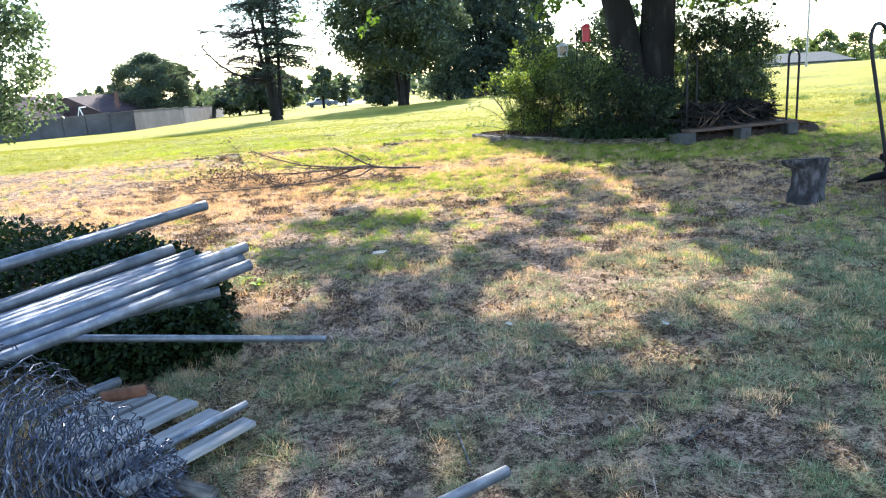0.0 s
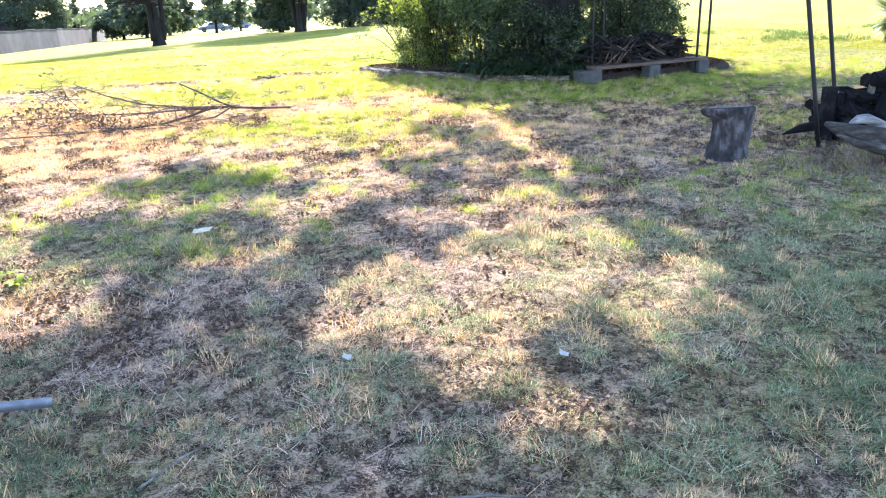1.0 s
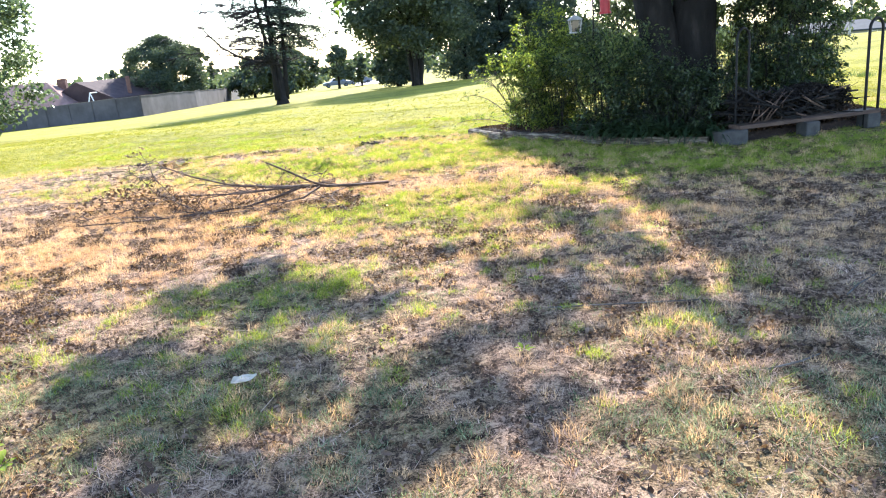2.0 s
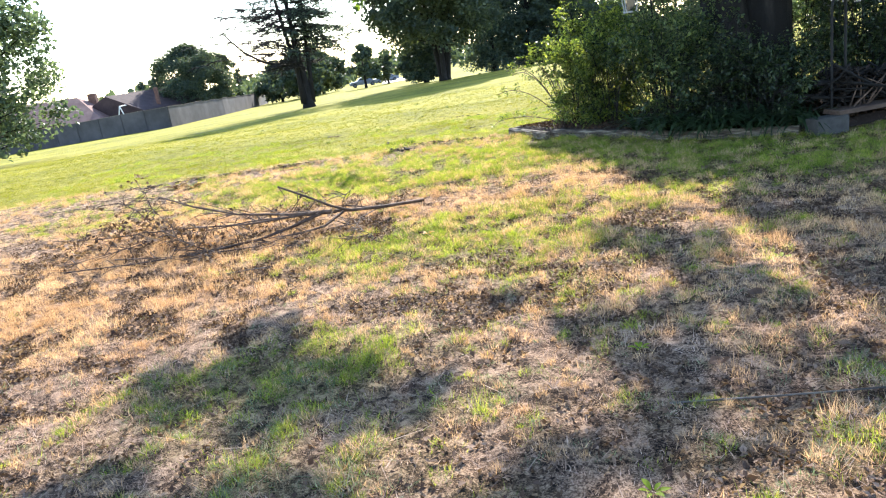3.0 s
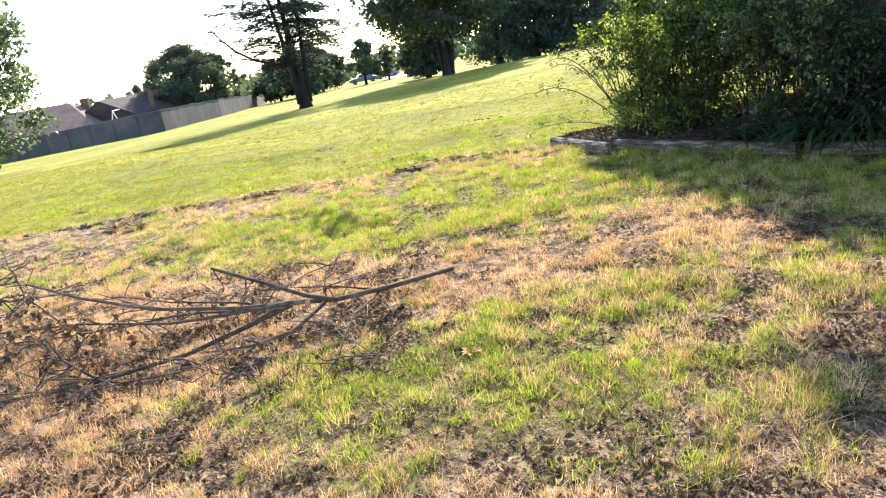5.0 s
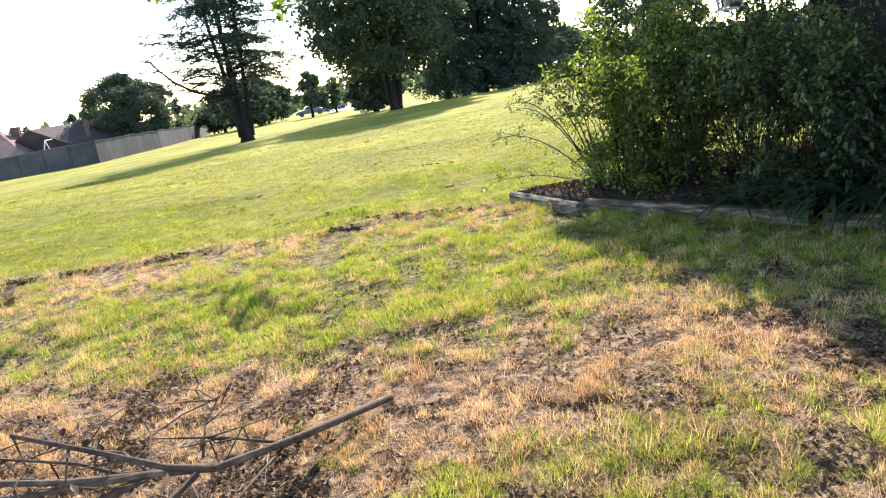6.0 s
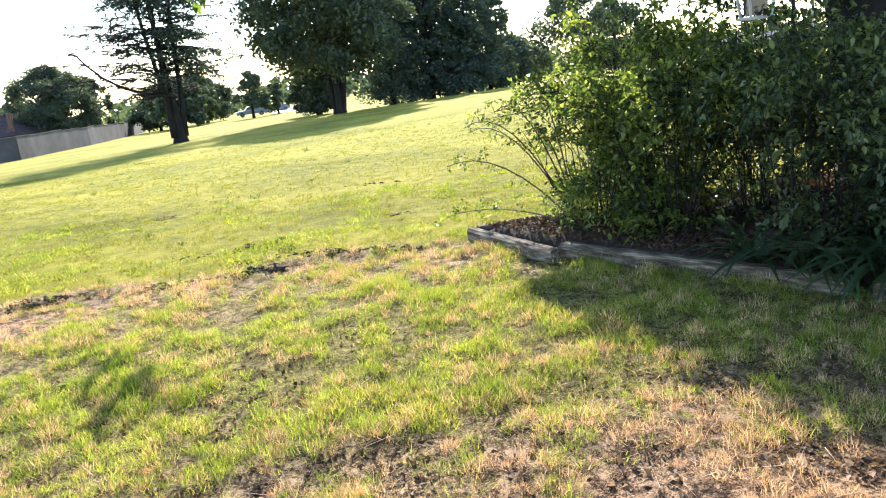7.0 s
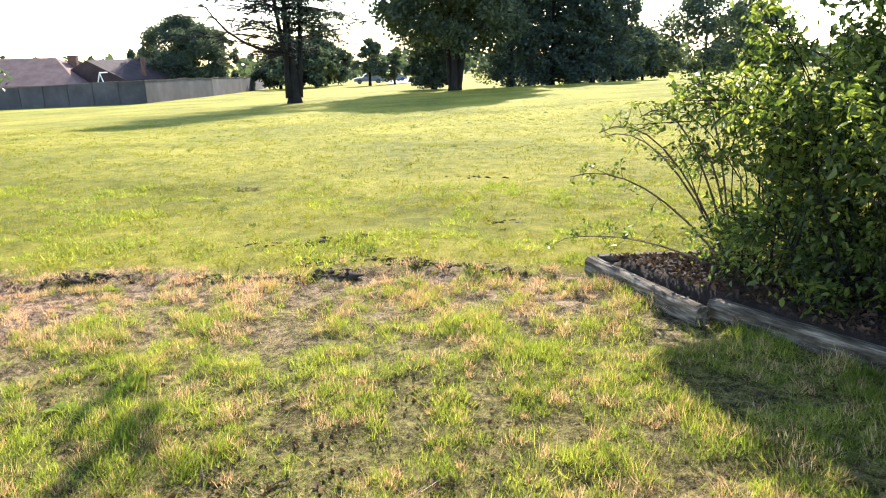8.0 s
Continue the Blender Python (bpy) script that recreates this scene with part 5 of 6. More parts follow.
for i in range(140):
    a = random.gauss(0.15, 0.30) + (math.pi / 2 if i % 4 == 0 else 0)
    half = random.uniform(0.14, 0.30)
    x0 = random.uniform(-0.60 + half * abs(math.cos(a)), 1.7)
    top = 0.40 + 0.10 * smooth(-0.30, -0.05, x0) + 0.17 * math.exp(-((x0 - 0.1) / 0.22) ** 2) + 0.05 * math.sin(x0 * 9)
    y0, h = random.uniform(-0.15, 0.45), random.uniform(0.06, 1.0) * top
    r = random.uniform(0.025, 0.068)
    h = min(max(h, r), top - r * 0.5)
    d = Vector((math.cos(a) * half, math.sin(a) * half * 0.6, random.gauss(0, 0.04)))
    c = Vector((x0, y0, h))
    log(pile, c - d, c + d, r, DARK_LOG)
for bx, lean_x, tz, r, m in ((-0.63, 0.02, 0.48, 0.065, DARK_LOG), (-0.50, -0.02, 0.43, 0.05, DARK_LOG), (-0.40, -0.01, 0.44, 0.04, DARK_LOG), (-0.27, 0.06, 0.52, 0.032, WEATHERED)):
    log(pile, (bx, 0.0, 0.02), (bx + lean_x, 0.02, tz), r, m)
split = Shape()
split.v = [Vector(q) for q in ((-0.11, -0.26, 0.50), (0.14, -0.24, 0.44), (0.17, -0.06, 0.48), (-0.09, -0.06, 0.54), (-0.05, -0.16, 0.67), (0.10, -0.15, 0.60))]
split.f = [(0, 1, 5, 4), (1, 2, 5), (2, 3, 4, 5), (3, 0, 4), (3, 2, 1, 0)]
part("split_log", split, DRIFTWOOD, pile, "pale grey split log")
part("splinter", Shape().tube([(-0.78, -0.08, 0.17), (-0.95, -0.12, 0.16), (-1.12, -0.15, 0.13)], [0.045, 0.035, 0.004], 7), DARK_LOG, pile)
# root darker and limb paler: underside shade and lit top put in two colours
drift = Shape()
drift.tube([(-1.23, -0.86, 0.35), (-1.12, -0.86, 0.30), (-0.96, -0.85, 0.255), (-0.76, -0.85, 0.205), (-0.58, -0.84, 0.16), (-0.40, -0.83, 0.125), (-0.15, -0.80, 0.10), (0.2, -0.76, 0.09), (0.7, -0.70, 0.08)],
           [0.018, 0.045, 0.07, 0.082, 0.085, 0.08, 0.085, 0.08, 0.05], 16, True, 0.2)
drift.tube([(-1.16, -0.90, 0.27), (-1.0, -0.94, 0.20), (-0.82, -0.94, 0.15), (-0.6, -0.92, 0.10)], [0.012, 0.034, 0.045, 0.04], 8, True, 0.2)
drift.tube([(-0.72, -0.85, 0.18), (-0.69, -0.93, 0.08), (-0.70, -0.98, -0.02)], [0.06, 0.05, 0.045], 9, True, 0.15)
drift.tube([(-0.30, -0.84, 0.11), (-0.24, -0.93, 0.06), (-0.2, -0.98, -0.02)], [0.06, 0.05, 0.05], 9, True, 0.15)
part("root", drift, ROOT_SHADED, pile, "dark driftwood root, its shaded side in the colour", True)
bare = Shape()
bare.tube([(-1.02, -0.84, 0.335), (-0.95, -0.84, 0.36), (-0.89, -0.845, 0.36), (-0.72, -0.86, 0.285), (-0.58, -0.87, 0.225), (-0.44, -0.87, 0.17), (-0.32, -0.86, 0.15)], [0.010, 0.034, 0.040, 0.036, 0.032, 0.036, 0.03], 10, True, 0.16)
bare.tube([(-0.50, -0.85, 0.13), (-0.36, -0.86, 0.15), (-0.27, -0.87, 0.21), (-0.15, -0.87, 0.33), (-0.05, -0.86, 0.40), (0.15, -0.84, 0.45), (0.3, -0.8, 0.46)], [0.05, 0.07, 0.068, 0.06, 0.055, 0.045, 0.02], 12, True, 0.12)
bare.tube([(-0.23, -0.90, 0.04), (-0.15, -0.93, 0.15), (-0.08, -0.94, 0.29), (0.0, -0.93, 0.42)], [0.03, 0.022, 0.018, 0.010], 8, True, 0.1)
part("lit_limb", bare, DRIFTWOOD, pile, "silvery driftwood limb, its lit top in the colour", True)
tall_x, tall_y = rng.normal(4.6, 0.55, 2600), rng.normal(6.35, 0.28, 2600)
tagged(part("tall_weeds", blades("tall_weeds", tall_x, tall_y, ground_z(tall_x, tall_y), rng.uniform(0.04, 0.17, 2600), rng.uniform(0.003, 0.007, 2600), 0.8), WEED_STRAW), "tall pale dead weeds round the logs", "weeds", kind="stuff")


# ---- pipes, wire and hedge ----
def pipe(a, b, r, mat=GALVANISED, label="galvanised steel fence pipe", group="stacked fence pipes"):
    """Hollow round pipe."""
    a, b = Vector(a), Vector(b)
    s = Shape()
    n = 14
    d = (b - a).normalized()
    side = d.orthogonal().normalized()
    up = d.cross(side)
    for q, rr in ((a, r), (b, r), (b, r * 0.86), (a, r * 0.86)):
        for k in range(n):
            t = 2 * math.pi * k / n
            s.v.append(q - a + side * (math.cos(t) * rr) + up * (math.sin(t) * rr))
    for i in range(4):
        for k in range(n):
            s.f.append((i * n + k, i * n + (k + 1) % n, (i + 1) % 4 * n + (k + 1) % n, (i + 1) % 4 * n + k))
    ob = part("steel_pipe", s, mat, None, "", True)
    ob.location = a
    return tagged(ob, label, "pipe", group)


pipe((-1.23, 3.82, 0.87), (-2.85, 2.09, 0.67), 0.027)
W = Vector((-0.72, -0.77, -0.09)).normalized()
for px, py, pz, length in ((-1.29, 3.42, 0.735, 2.6), (-1.24, 3.36, 0.685, 2.6), (-1.17, 3.36, 0.675, 2.6), (-0.96, 3.49, 0.705, 2.7), (-0.97, 3.44, 0.66, 2.7), (-0.92, 3.37, 0.645, 2.7), (-1.07, 3.34, 0.625, 2.5), (-1.20, 3.43, 0.70, 2.6), (-1.11, 3.41, 0.69, 2.6), (-1.04, 3.37, 0.64, 2.6)):
    a = Vector((px, py, pz))
    pipe(a, a + W * length, 0.027)
pipe((-1.04, 3.25, 0.56), (-2.6, 2.66, 0.44), 0.024)
pipe((-0.66, 3.70, 0.125), (-2.25, 3.03, 0.50), 0.018)
pipe((0.18, 2.40, 0.05), (-0.66, 1.80, 0.05), 0.022)

stack = thing("board_stack", "short grey boards stacked on the ground", "boards", (-1.0, 2.9, 0))
for bx, by, bz, length in ((0.11, 0.02, 0.06, 0.62), (-0.06, 0.10, 0.075, 0.6), (-0.19, 0.20, 0.085, 0.55), (-0.30, 0.25, 0.085, 0.5), (-0.42, 0.31, 0.08, 0.5), (-0.53, 0.36, 0.08, 0.45)):
    a = Vector((bx, by, bz))
    beam("board", a, a + Vector((-0.57, -0.82, 0.01)) * length, 0.085, 0.022, BOARD, stack, bevel=0.004)
for bx, by in ((-0.35, -0.25), (-0.75, -0.10)):
    beam("batten", (bx, by, 0.035), (bx + 0.45, by - 0.25, 0.03), 0.06, 0.05, WEATHERED, stack)
pipe((-0.91, 2.98, 0.115), (-1.22, 2.53, 0.12), 0.016)
pipe((-1.60, 3.30, 0.13), (-1.85, 2.95, 0.14), 0.022)
pipe((-1.38, 3.08, 0.17), (-1.56, 3.02, 0.17), 0.028, RUSTY, "short rusty pipe end", "")

roll = thing("wire_roll", "loose roll of galvanised chain-link wire", "wire roll", (-1.75, 2.36, 0))
for name_, rad0, count in (("outer_mesh", 0.31, 64), ("inner_mesh", 0.27, 56), ("core_mesh", 0.22, 50), ("centre_mesh", 0.15, 44)):
    s = Shape()
    for i in range(count):
        t = -1.0 + 1.72 * i / (count - 1)
        rad = rad0 * random.uniform(0.90, 1.04) * (1 - 0.75 * max(0.0, t - 0.12) ** 1.3 / 0.5)
        lean, pts = random.gauss(0, 0.025), []
        for k in range(45):
            a = 2 * math.pi * k / 44
            zig = 0.006 if k % 2 else -0.006
            r = rad * (1 + random.gauss(0, 0.02) + (0.02 if k % 2 else 0))
            pts.append(Vector((t + zig + lean * math.sin(a) + random.gauss(0, 0.004), r * math.cos(a) * 1.1 + 0.10 * t, rad0 + 0.012 - (rad0 - rad) * 0.9 + r * math.sin(a))))
        s.tube(pts, 0.0027, 4, False)
    part(name_, s, WIRE, roll)
for t in (-0.6, -0.05):
    pts = [Vector((t + random.gauss(0, 0.004), 0.325 * math.cos(2 * math.pi * k / 24) * 1.1 + 0.10 * t, 0.322 + 0.325 * math.sin(2 * math.pi * k / 24))) for k in range(25)]
    part("tie_wire", Shape().tube(pts, 0.004, 5, False), WIRE, roll)


def hedge(x, y, sx, sy, sz, n):
    ob = thing("clipped_shrub", "low dense dark green evergreen shrub beside the pipes", "shrub", (x, y, 0), "dark evergreen shrubs")
    v = unit(rng.normal(size=(n, 3)))
    v[:, 2] = np.abs(v[:, 2])
    r = rng.uniform(0.55, 1.02, n) ** 0.7 * (1 + 0.08 * np.sin(v[:, 0] * 9) * np.cos(v[:, 1] * 8))
    p = v * r[:, None] * (sx, sy, sz)
    part("foliage", leaves("foliage", p, 0.042, 0.1, 0.65), LEAF_BOX, ob)
    core = Shape()
    for i in range(30):
        a, u = random.uniform(0, 6.28), random.random()
        core.tube([(0, 0, 0.02), (math.cos(a) * 0.37 * sx * u, math.sin(a) * 0.37 * sy * u, 0.4 * sz), (math.cos(a) * 0.85 * sx * u, math.sin(a) * 0.85 * sy * u, (0.9 - 0.4 * u) * sz)], [0.015, 0.01, 0.005], 4, False)
    part("branchwork", core, DEADWOOD, ob)
    return ob


hedge(-2.9, 4.5, 1.35, 0.95, 0.72, 18000)
# two shrubs added that also stand in for deep shade under the pipes
hedge(-2.0, 4.5, 0.64, 0.42, 0.58, 12000)
hedge(-1.74, 3.93, 0.55, 0.38, 0.40, 9000)


# ---- yucca ----
yucca = thing("yucca_plant", "large spiky yucca with a skirt of pale dead leaves", "yucca", (11.6, 15.3, 0))
n = 700
th, el = rng.uniform(0, 2 * math.pi, n), np.radians(rng.uniform(-55, 85, n))
d = np.stack([np.cos(th) * np.cos(el), np.sin(th) * np.cos(el), np.sin(el)], 1)
sd = unit(np.cross(d, (0, 0, 1.0)))
root = np.array([0, 0, 0.50]) + d * 0.10
L = rng.uniform(0.45, 0.75, n)[:, None] * np.where(el < 0, 0.75, 1.0)[:, None]
w = sd * 0.024
v = np.stack([root - w * 0.6, root + w * 0.6, root + d * L * 0.5 + w, root + d * L * 0.5 - w, root + d * L - [0, 0, 0.03]], 1).reshape(-1, 3)
i = np.arange(n)[:, None] * 5
part("foliage", mesh_from_arrays("foliage", v, np.concatenate([i + [[0, 1, 2]], i + [[0, 2, 3]], i + [[3, 2, 4]]], 0)), LEAF_YUCCA, yucca)
part("trunk", Shape().tube([(0, 0, -0.05), (0, 0, 0.25), (0, 0, 0.6)], [0.22, 0.2, 0.1], 10), DEADWOOD, yucca)


# ---- fence and houses ----
fence = thing("wooden_fence", "long weathered grey wooden board fence", "fence", (-31, 62, 0))
o = fence.location
path = [(-58.0, 73.6), (-41.4, 70.5), (-26.9, 67.2), (-28.3, 85.0), (-31.0, 104.0), (-35.0, 125.0)]
for (x0, y0), (x1, y1) in zip(path, path[1:]):
    length = math.hypot(x1 - x0, y1 - y0)
    count = int(length / 2.4)
    for k in range(count):
        a, b = k / count, (k + 1) / count
        ax_, ay_, bx_, by_ = x0 + (x1 - x0) * a, y0 + (y1 - y0) * a, x0 + (x1 - x0) * b, y0 + (y1 - y0) * b
        za, zb = float(ground_z(ax_, ay_)), float(ground_z(bx_, by_))
        along = Vector((bx_ - ax_, by_ - ay_, zb - za))
        turn = along.to_track_quat("X", "Z").to_matrix().to_4x4()
        mid = Vector(((ax_ + bx_) / 2 - o.x, (ay_ + by_) / 2 - o.y, (za + zb) / 2))
        drop = random.uniform(-0.06, 0.04)
        panel = part("panel", Shape().box(Matrix.Translation(mid + Vector((0, 0, 0.88 + drop))) @ turn, along.length * 0.999, 0.03, 1.8, 0.004), FENCE_WOOD, fence)
        part("cap_rail", Shape().box(Matrix.Translation(mid + Vector((0, 0, 1.80 + drop))) @ turn, along.length, 0.09, 0.04), WEATHERED, panel)
        part("post", Shape().box(Matrix.Translation((ax_ - o.x - 0.09, ay_ - o.y, za + 0.88)), 0.1, 0.1, 1.8, 0.01), FENCE_WOOD, fence)


def house(x, y, w, d, eave, ridge, turn, roof_mat, wall_mat, label, hip=0.0):
    """House with gable or hipped roof; windows, door and eaves."""
    z = float(ground_z(x, y)) - 0.1
    ob = thing("house", label, "house", (x, y, z))
    ob.rotation_euler = (0, 0, radians(turn))
    part("wall", Shape().box(pose(0, 0, eave / 2), w, d, eave), wall_mat, ob)
    e = 0.5
    X, Y = w / 2 + e, d / 2 + e
    s = Shape()
    s.v = [Vector(p) for p in ((-X, -Y, eave - 0.1), (X, -Y, eave - 0.1), (X, Y, eave - 0.1), (-X, Y, eave - 0.1), (-X + hip, 0, ridge), (X - hip, 0, ridge),
                               (-X, -Y, eave - 0.3), (X, -Y, eave - 0.3), (X, Y, eave - 0.3), (-X, Y, eave - 0.3))]
    s.f = [(0, 1, 5, 4), (2, 3, 4, 5), (1, 2, 5), (3, 0, 4), (6, 7, 1, 0), (7, 8, 2, 1), (8, 9, 3, 2), (9, 6, 0, 3), (9, 8, 7, 6)]
    part("roof", s, roof_mat, ob)
    for k in range(3):
        wx = -w / 2 + w * (k + 0.6) / 3.2
        win = part("window", Shape().box(pose(wx, -d / 2 - 0.02, 1.5), 1.2, 0.1, 1.1), WHITE_PAINT, ob)
        part("pane", Shape().box(pose(wx, -d / 2 - 0.05, 1.5), 1.0, 0.1, 0.9), GLASS_DARK, win)
    return ob


h1 = house(-50.5, 88, 15, 9, 2.4, 5.0, 8, ROOF_TAN, BRICK, "single-storey house with a tan shingle roof behind the fence", 4.0)
part("chimney", Shape().box(pose(5.4, 1.0, 2.6), 0.9, 0.8, 5.2, 0.05), BRICK, h1, "brick chimney")
h2 = house(-41.2, 93, 11, 8.5, 2.5, 4.5, 78, ROOF_DARK, BRICK, "single-storey house with a dark shingle roof behind the fence", 0.0)
part("chimney", Shape().box(pose(-2.0, -3.9, 2.4), 0.35, 0.35, 4.6, 0.04), BRICK, h2, "slim flue")
house(54, 110, 12, 9, 2.4, 3.5, -20, ROOF_BLUE, SIDING, "low distant house with a blue-grey roof", 3.0)


# ---- mast, feeders, brush on the far field ----
mast = thing("utility_pole", "slim pale utility pole on the far field", "pole", (25.5, 51, float(ground_z(25.5, 51))))
part("pole", Shape().tube([(0, 0, -0.1), (0, 0, 4), (0, 0, 8.5)], [0.08, 0.07, 0.05], 10), SIDING, mast)


def feeder_pole(x, y):
    ob = thing("feeder_pole", "thin black iron pole with two curved arms in the bed", "pole", (x, y, 0.05))
    part("pole", Shape().tube([(0, 0, -0.05), (0, 0, 1.2), (0, 0, 2.35)], 0.011, 8), BLACK_IRON, ob)
    part("arm", Shape().tube([(0, 0, 1.74), (-0.10, -0.03, 1.84), (-0.2, -0.06, 1.86), (-0.27, -0.08, 1.80)], 0.006, 6), BLACK_IRON, ob)
    part("arm", Shape().tube([(0, 0, 2.10), (0.06, 0, 2.18), (0.13, 0, 2.20), (0.17, 0, 2.14)], 0.006, 6), BLACK_IRON, ob)
    return ob


def lantern_feeder(x, y, z):
    """Small white lantern-shaped feeder: roof, posts, glass and floor."""
    ob = thing("bird_feeder", "small white lantern-shaped bird feeder hanging from a pole", "bird feeder", (x, y, z))
    part("floor", Shape().box(pose(0, 0, 0.01), 0.15, 0.15, 0.02, 0.004), FEEDER_PAINT, ob)
    for i in (-1, 1):
        for j in (-1, 1):
            part("post", Shape().tube([(i * 0.06, j * 0.06, 0.02), (i * 0.078, j * 0.078, 0.18)], 0.009, 6), FEEDER_PAINT, ob)
    part("pane", Shape().box(pose(0, 0, 0.10), 0.095, 0.095, 0.15), GLASS_DARK, ob, "dark clear pane")
    s = Shape()
    s.v = [Vector(q) for q in ((-0.1, -0.1, 0.18), (0.1, -0.1, 0.18), (0.1, 0.1, 0.18), (-0.1, 0.1, 0.18), (0, 0, 0.26))]
    s.f = [(0, 1, 4), (1, 2, 4), (2, 3, 4), (3, 0, 4), (3, 2, 1, 0)]
    part("roof", s, FEEDER_PAINT, ob)
    part("hook", Shape().tube([(0, 0, 0.25), (0, 0, 0.34)], 0.004, 5), BLACK_IRON, ob)
    return ob


feeder_pole(2.62, 13.50)
lantern_feeder(2.35, 13.42, 1.51)
red = thing("hanging_feeder", "red tube bird feeder hanging from a pole", "bird feeder", (2.79, 13.5, 1.74))
part("tube", Shape().tube([(0, 0, 0.03), (0, 0, 0.25)], 0.07, 14), RED_PLASTIC, red)
part("cap", Shape().tube([(0, 0, 0.25), (0, 0, 0.28), (0, 0, 0.31)], [0.085, 0.07, 0.02], 14), RED_PLASTIC, red)
part("tray", Shape().tube([(0, 0, 0.0), (0, 0, 0.03)], 0.085, 14), RED_PLASTIC, red)
part("hook", Shape().tube([(0, 0, 0.30), (0, 0, 0.46)], 0.004, 5), BLACK_IRON, red)


# ---- far details ----
# added tube frame that stands for a white roof gable over the fence
swing = thing("gable_frame", "white A-frame standing for a gable behind the fence", "swing set", (-40.0, 85, float(ground_z(-40.0, 85))))
for a, b in (((-0.9, 0, 0), (0, 0, 2.9)), ((0.9, 0, 0), (0, 0, 2.9)), ((-0.9, 2.4, 0), (0, 2.4, 2.9)), ((0.9, 2.4, 0), (0, 2.4, 2.9)), ((0, 0, 2.9), (0, 2.4, 2.9)), ((-0.5, 0, 1.5), (0.5, 0, 1.5))):
    part("tube", Shape().tube([a, b], 0.06, 8), WHITE_PAINT, swing)

road_x, road_y = np.meshgrid(np.linspace(-1, 1, 5), np.linspace(104, 175, 40))
rx_ = -11.5 - 0.10 * (road_y - 104) + road_x * (1.6 + 0.03 * (road_y - 104))
ir = np.arange(rx_.size).reshape(rx_.shape)
road_mesh = mesh_from_arrays("road", np.stack([rx_.ravel(), road_y.ravel(), ground_z(rx_.ravel(), road_y.ravel()) + 0.05], 1), np.stack([ir[:-1, :-1].ravel(), ir[:-1, 1:].ravel(), ir[1:, 1:].ravel(), ir[1:, :-1].ravel()], 1))
tagged(part("road", road_mesh, ASPHALT), "pale far road beyond the lawn", "road", kind="structure")


def parked_car(x, y, turn, mat):
    """Saloon car: shaped body, glasshouse, wheels."""
    z = float(ground_z(x, y))
    ob = thing("parked_car", "car parked far beyond the lawn", "car", (x, y, z), "far parked cars")
    ob.rotation_euler = (0, 0, radians(turn))
    b = Shape()
    side = [(-2.2, 0.35), (-2.2, 0.75), (-1.7, 0.88), (-1.0, 0.92), (-0.5, 1.4), (0.8, 1.42), (1.5, 0.95), (2.2, 0.85), (2.25, 0.35)]
    for yy in (-0.85, 0.85):
        b.v += [Vector((px, yy * (0.8 if pz > 1.2 else 1), pz)) for px, pz in side]
    n = len(side)
    b.f = [tuple(range(n)), tuple(range(2 * n - 1, n - 1, -1))] + [((k + 1) % n, k, n + k, n + (k + 1) % n) for k in range(n)]
    part("body", b, mat, ob)
    part("windscreen", Shape().box(pose(0.1, 0, 1.18), 1.5, 1.62, 0.32, 0.05), GLASS_DARK, ob)
    for wx in (-1.4, 1.4):
        for wy in (-0.8, 0.8):
            wheel = part("wheel", Shape().tube([(wx, wy - 0.1, 0.32), (wx, wy + 0.1, 0.32)], 0.32, 14), RUBBER, ob)
            part("rim", Shape().tube([(wx, wy - 0.11, 0.32), (wx, wy + 0.11, 0.32)], 0.18, 10), GALVANISED, wheel)
    return ob


parked_car(-18.4, 122, 12, CAR_PAINT)
parked_car(-16.4, 134, 30, CAR_PAINT)


# ---- small things on the ground ----
PALE_LEAF = leaf_material("pale_dry_leaf", (0.22, 0.20, 0.17), (0.42, 0.39, 0.34), (0.60, 0.57, 0.51), 0.2, 0.7, 9.0)
WEED = leaf_material("weed_leaf", (0.10, 0.17, 0.02), (0.20, 0.28, 0.03), (0.34, 0.40, 0.06), 0.45, 0.65, 6.0, 0.12)
WEED_DRY = leaf_material("weed_leaf_dry", (0.30, 0.12, 0.03), (0.55, 0.25, 0.06), (0.68, 0.40, 0.12), 0.4, 0.6, 6.0)


def curled_leaf(x, y, length, turn, mat, label):
    """One curled fallen leaf with a raised rim."""
    s = Shape()
    n = 7
    for i in range(n):
        t = i / (n - 1)
        w = length * 0.32 * math.sin(math.pi * min(1, 0.08 + 0.92 * t)) * random.uniform(0.6, 1.15) + 0.002
        for k in range(-2, 3):
            s.v.append(Vector(((t - 0.5) * length, w * k / 2 * (1 + 0.15 * math.sin(5 * t)), 0.012 + 0.25 * w * (k / 2) ** 2 + 0.02 * length * math.sin(7 * t) + 0.12 * length * (t - 0.5) ** 2 + random.uniform(0, 0.10) * length)))
    for i in range(n - 1):
        for k in range(4):
            a = i * 5 + k
            s.f.append((a, a + 1, a + 6, a + 5))
    ob = part("fallen_leaf", s, mat)
    ob.location, ob.rotation_euler = (x, y, float(ground_z(x, y)) + 0.012), (0.1, -0.1, turn)
    return tagged(ob, label, "leaf", "fallen leaves")


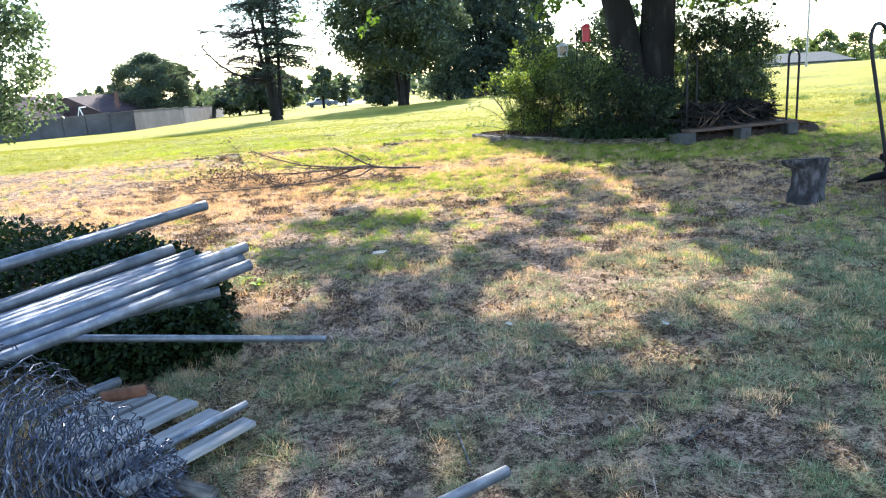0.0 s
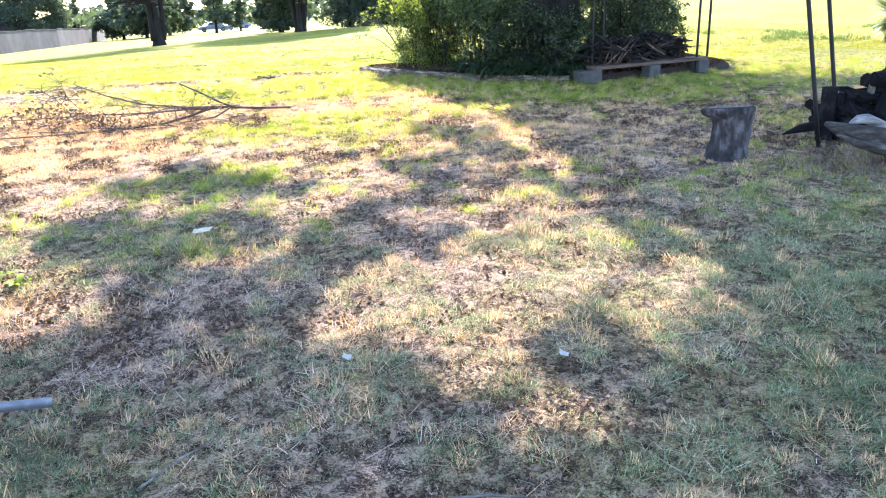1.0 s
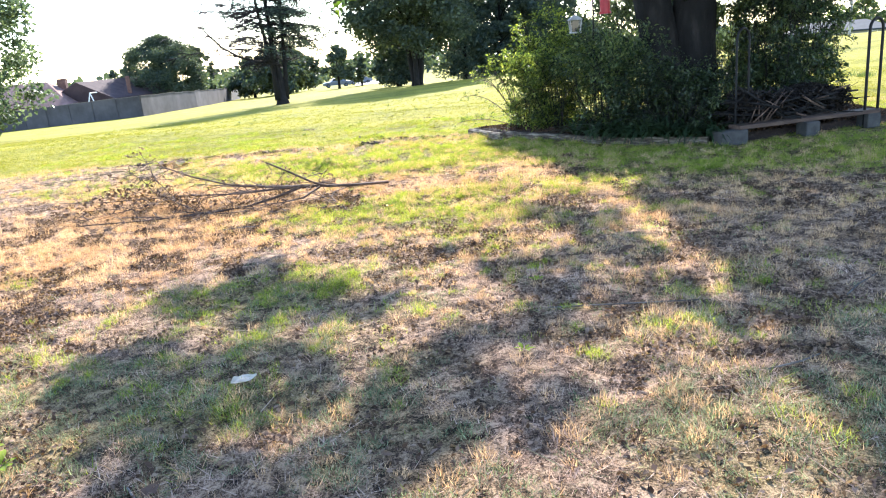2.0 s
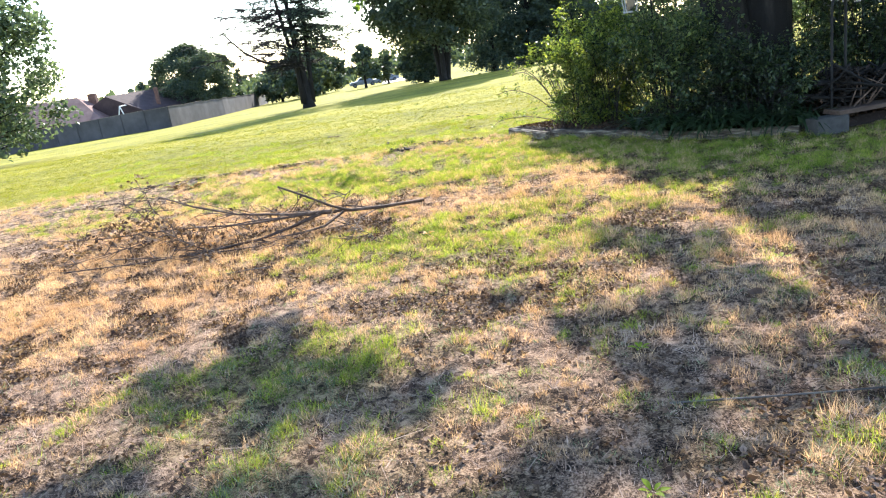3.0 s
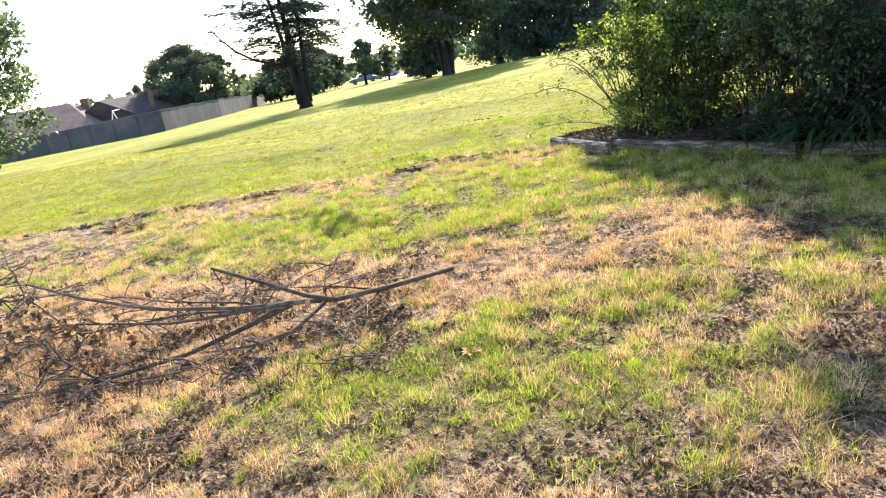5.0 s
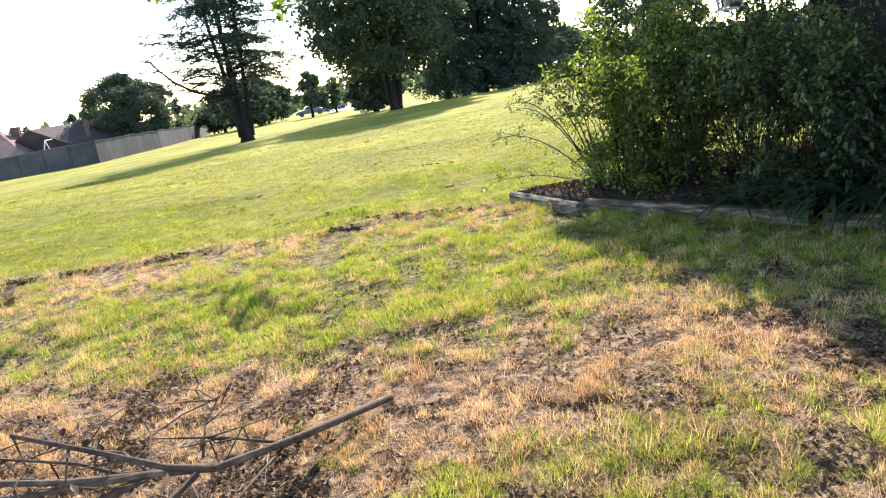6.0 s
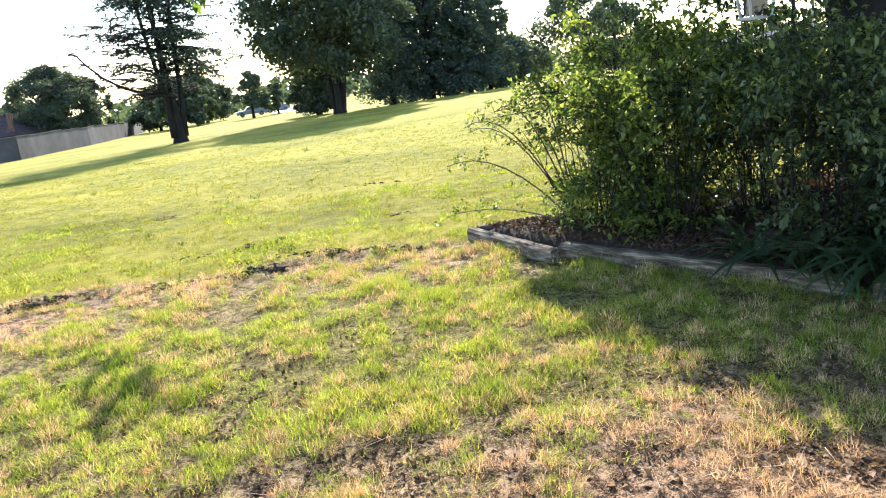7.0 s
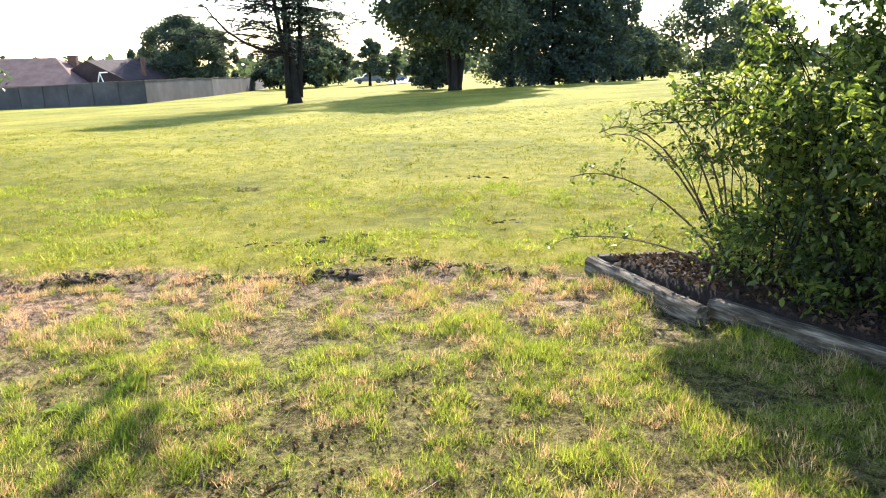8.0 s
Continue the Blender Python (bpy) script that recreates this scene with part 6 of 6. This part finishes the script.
for fx, fy, fl, ft in ((-0.52, 5.88, 0.16, 0.4), (1.21, 3.86, 0.07, 1.9), (1.33, 6.86, 0.13, 0.2), (-0.62, 4.98, 0.12, 1.2), (-0.35, 4.85, 0.10, 2.6), (0.42, 4.62, 0.11, 0.1), (-1.05, 4.6, 0.12, 0.5), (0.2, 7.05, 0.08, 0.6),
                       (-0.95, 2.25, 0.13, 0.9), (-0.15, 2.35, 0.09, 1.1), (1.75, 7.6, 0.14, 0.3), (-1.75, 7.6, 0.14, 0.5), (0.05, 12.3, 0.08, 1.0), (0.35, 4.0, 0.07, 2.0), (2.3, 6.2, 0.08, 0.3), (0.35, 11.3, 0.10, 2.2)):
    if fl > 0.15 or fl < 0.075:
        curled_leaf(fx, fy, fl * 0.8, ft, PALE_LEAF, "pale curled dead leaf lying on the grass")
    else:
        curled_leaf(fx, fy, fl * 0.75, ft, LITTER, "brown curled dead leaf lying on the grass")


def low_weed(x, y, count, length, mat, label):
    """Rosette of broad pointed leaves."""
    ob = thing("weed", label, "weed", (x, y, float(ground_z(x, y))))
    for i in range(count):
        a, up = 2 * math.pi * i / count + random.uniform(-0.3, 0.3), random.uniform(0.3, 0.9)
        d, sd = Vector((math.cos(a), math.sin(a), 0)), Vector((-math.sin(a), math.cos(a), 0))
        L, s = length * random.uniform(0.7, 1.1), Shape()
        for k in range(5):
            t = k / 4
            c = d * (0.01 + L * t) + Vector((0, 0, 0.005 + L * up * t * (1.2 - 0.8 * t)))
            w = L * 0.22 * (0.25, 0.8, 1.0, 0.7, 0.05)[k]
            s.v += [c - sd * w, c + Vector((0, 0, -w * 0.3)), c + sd * w]
        for k in range(4):
            for q in (0, 1):
                s.f.append((3 * k + q, 3 * k + q + 1, 3 * k + q + 4, 3 * k + q + 3))
        part("leaf", s, mat, ob, "", True)
    return ob


for wx, wy, wn, wl in ((-1.38, 5.25, 8, 0.12), (-1.52, 5.4, 7, 0.10), (0.86, 6.05, 6, 0.07), (-1.55, 13.45, 8, 0.10), (-1.75, 13.2, 7, 0.09), (1.05, 7.15, 6, 0.07), (2.1, 8.2, 6, 0.08), (-0.4, 9.9, 6, 0.07)):
    low_weed(wx, wy, wn, wl * 0.7, WEED, "broad-leaved yellow-green weed in the grass")
for wx, wy, wn, wl in ((-4.2, 14.35, 9, 0.22), (-3.85, 14.2, 8, 0.20), (-4.05, 14.5, 7, 0.18), (-2.6, 18.22, 5, 0.09), (-2.5, 18.30, 5, 0.08), (-5.3, 15.65, 6, 0.14)):
    low_weed(wx, wy, wn, wl, LITTER, "small dark withered weed at the lawn's edge")
for wx, wy, wn, wl in ((-0.13, 9.78, 8, 0.09), (-0.12, 11.62, 5, 0.08), (-0.45, 11.7, 5, 0.06), (-2.2, 10.35, 7, 0.10)):
    low_weed(wx, wy, wn, wl * 0.55, WEED_DRY, "small weed withered to orange")
for ax_, ay_, bx_, by_ in ((-5.7, 13.22, -4.93, 13.52), (0.05, 2.55, -0.02, 2.95), (-0.75, 5.05, -0.45, 4.75), (0.9, 2.6, 1.1, 2.75), (1.05, 6.6, 1.9, 6.55), (2.7, 6.5, 3.0, 6.75), (-1.9, 9.3, -1.2, 9.35), (1.9, 5.6, 2.2, 5.75), (-0.3, 3.3, -0.1, 3.5), (0.6, 3.1, 0.9, 3.05)):
    za, zb = float(ground_z(ax_, ay_)) + 0.012, float(ground_z(bx_, by_)) + 0.012
    tw = part("twig", Shape().tube([(0, 0, 0), ((bx_ - ax_) * 0.5 + random.gauss(0, 0.02), (by_ - ay_) * 0.5 + random.gauss(0, 0.02), (zb - za) / 2 + 0.008), (bx_ - ax_, by_ - ay_, zb - za)], [0.005, 0.0045, 0.003], 6), WEATHERED, None, "", True)
    tw.location = (ax_, ay_, za)
    tagged(tw, "thin bare twig lying on the ground", "twig", "loose twigs")
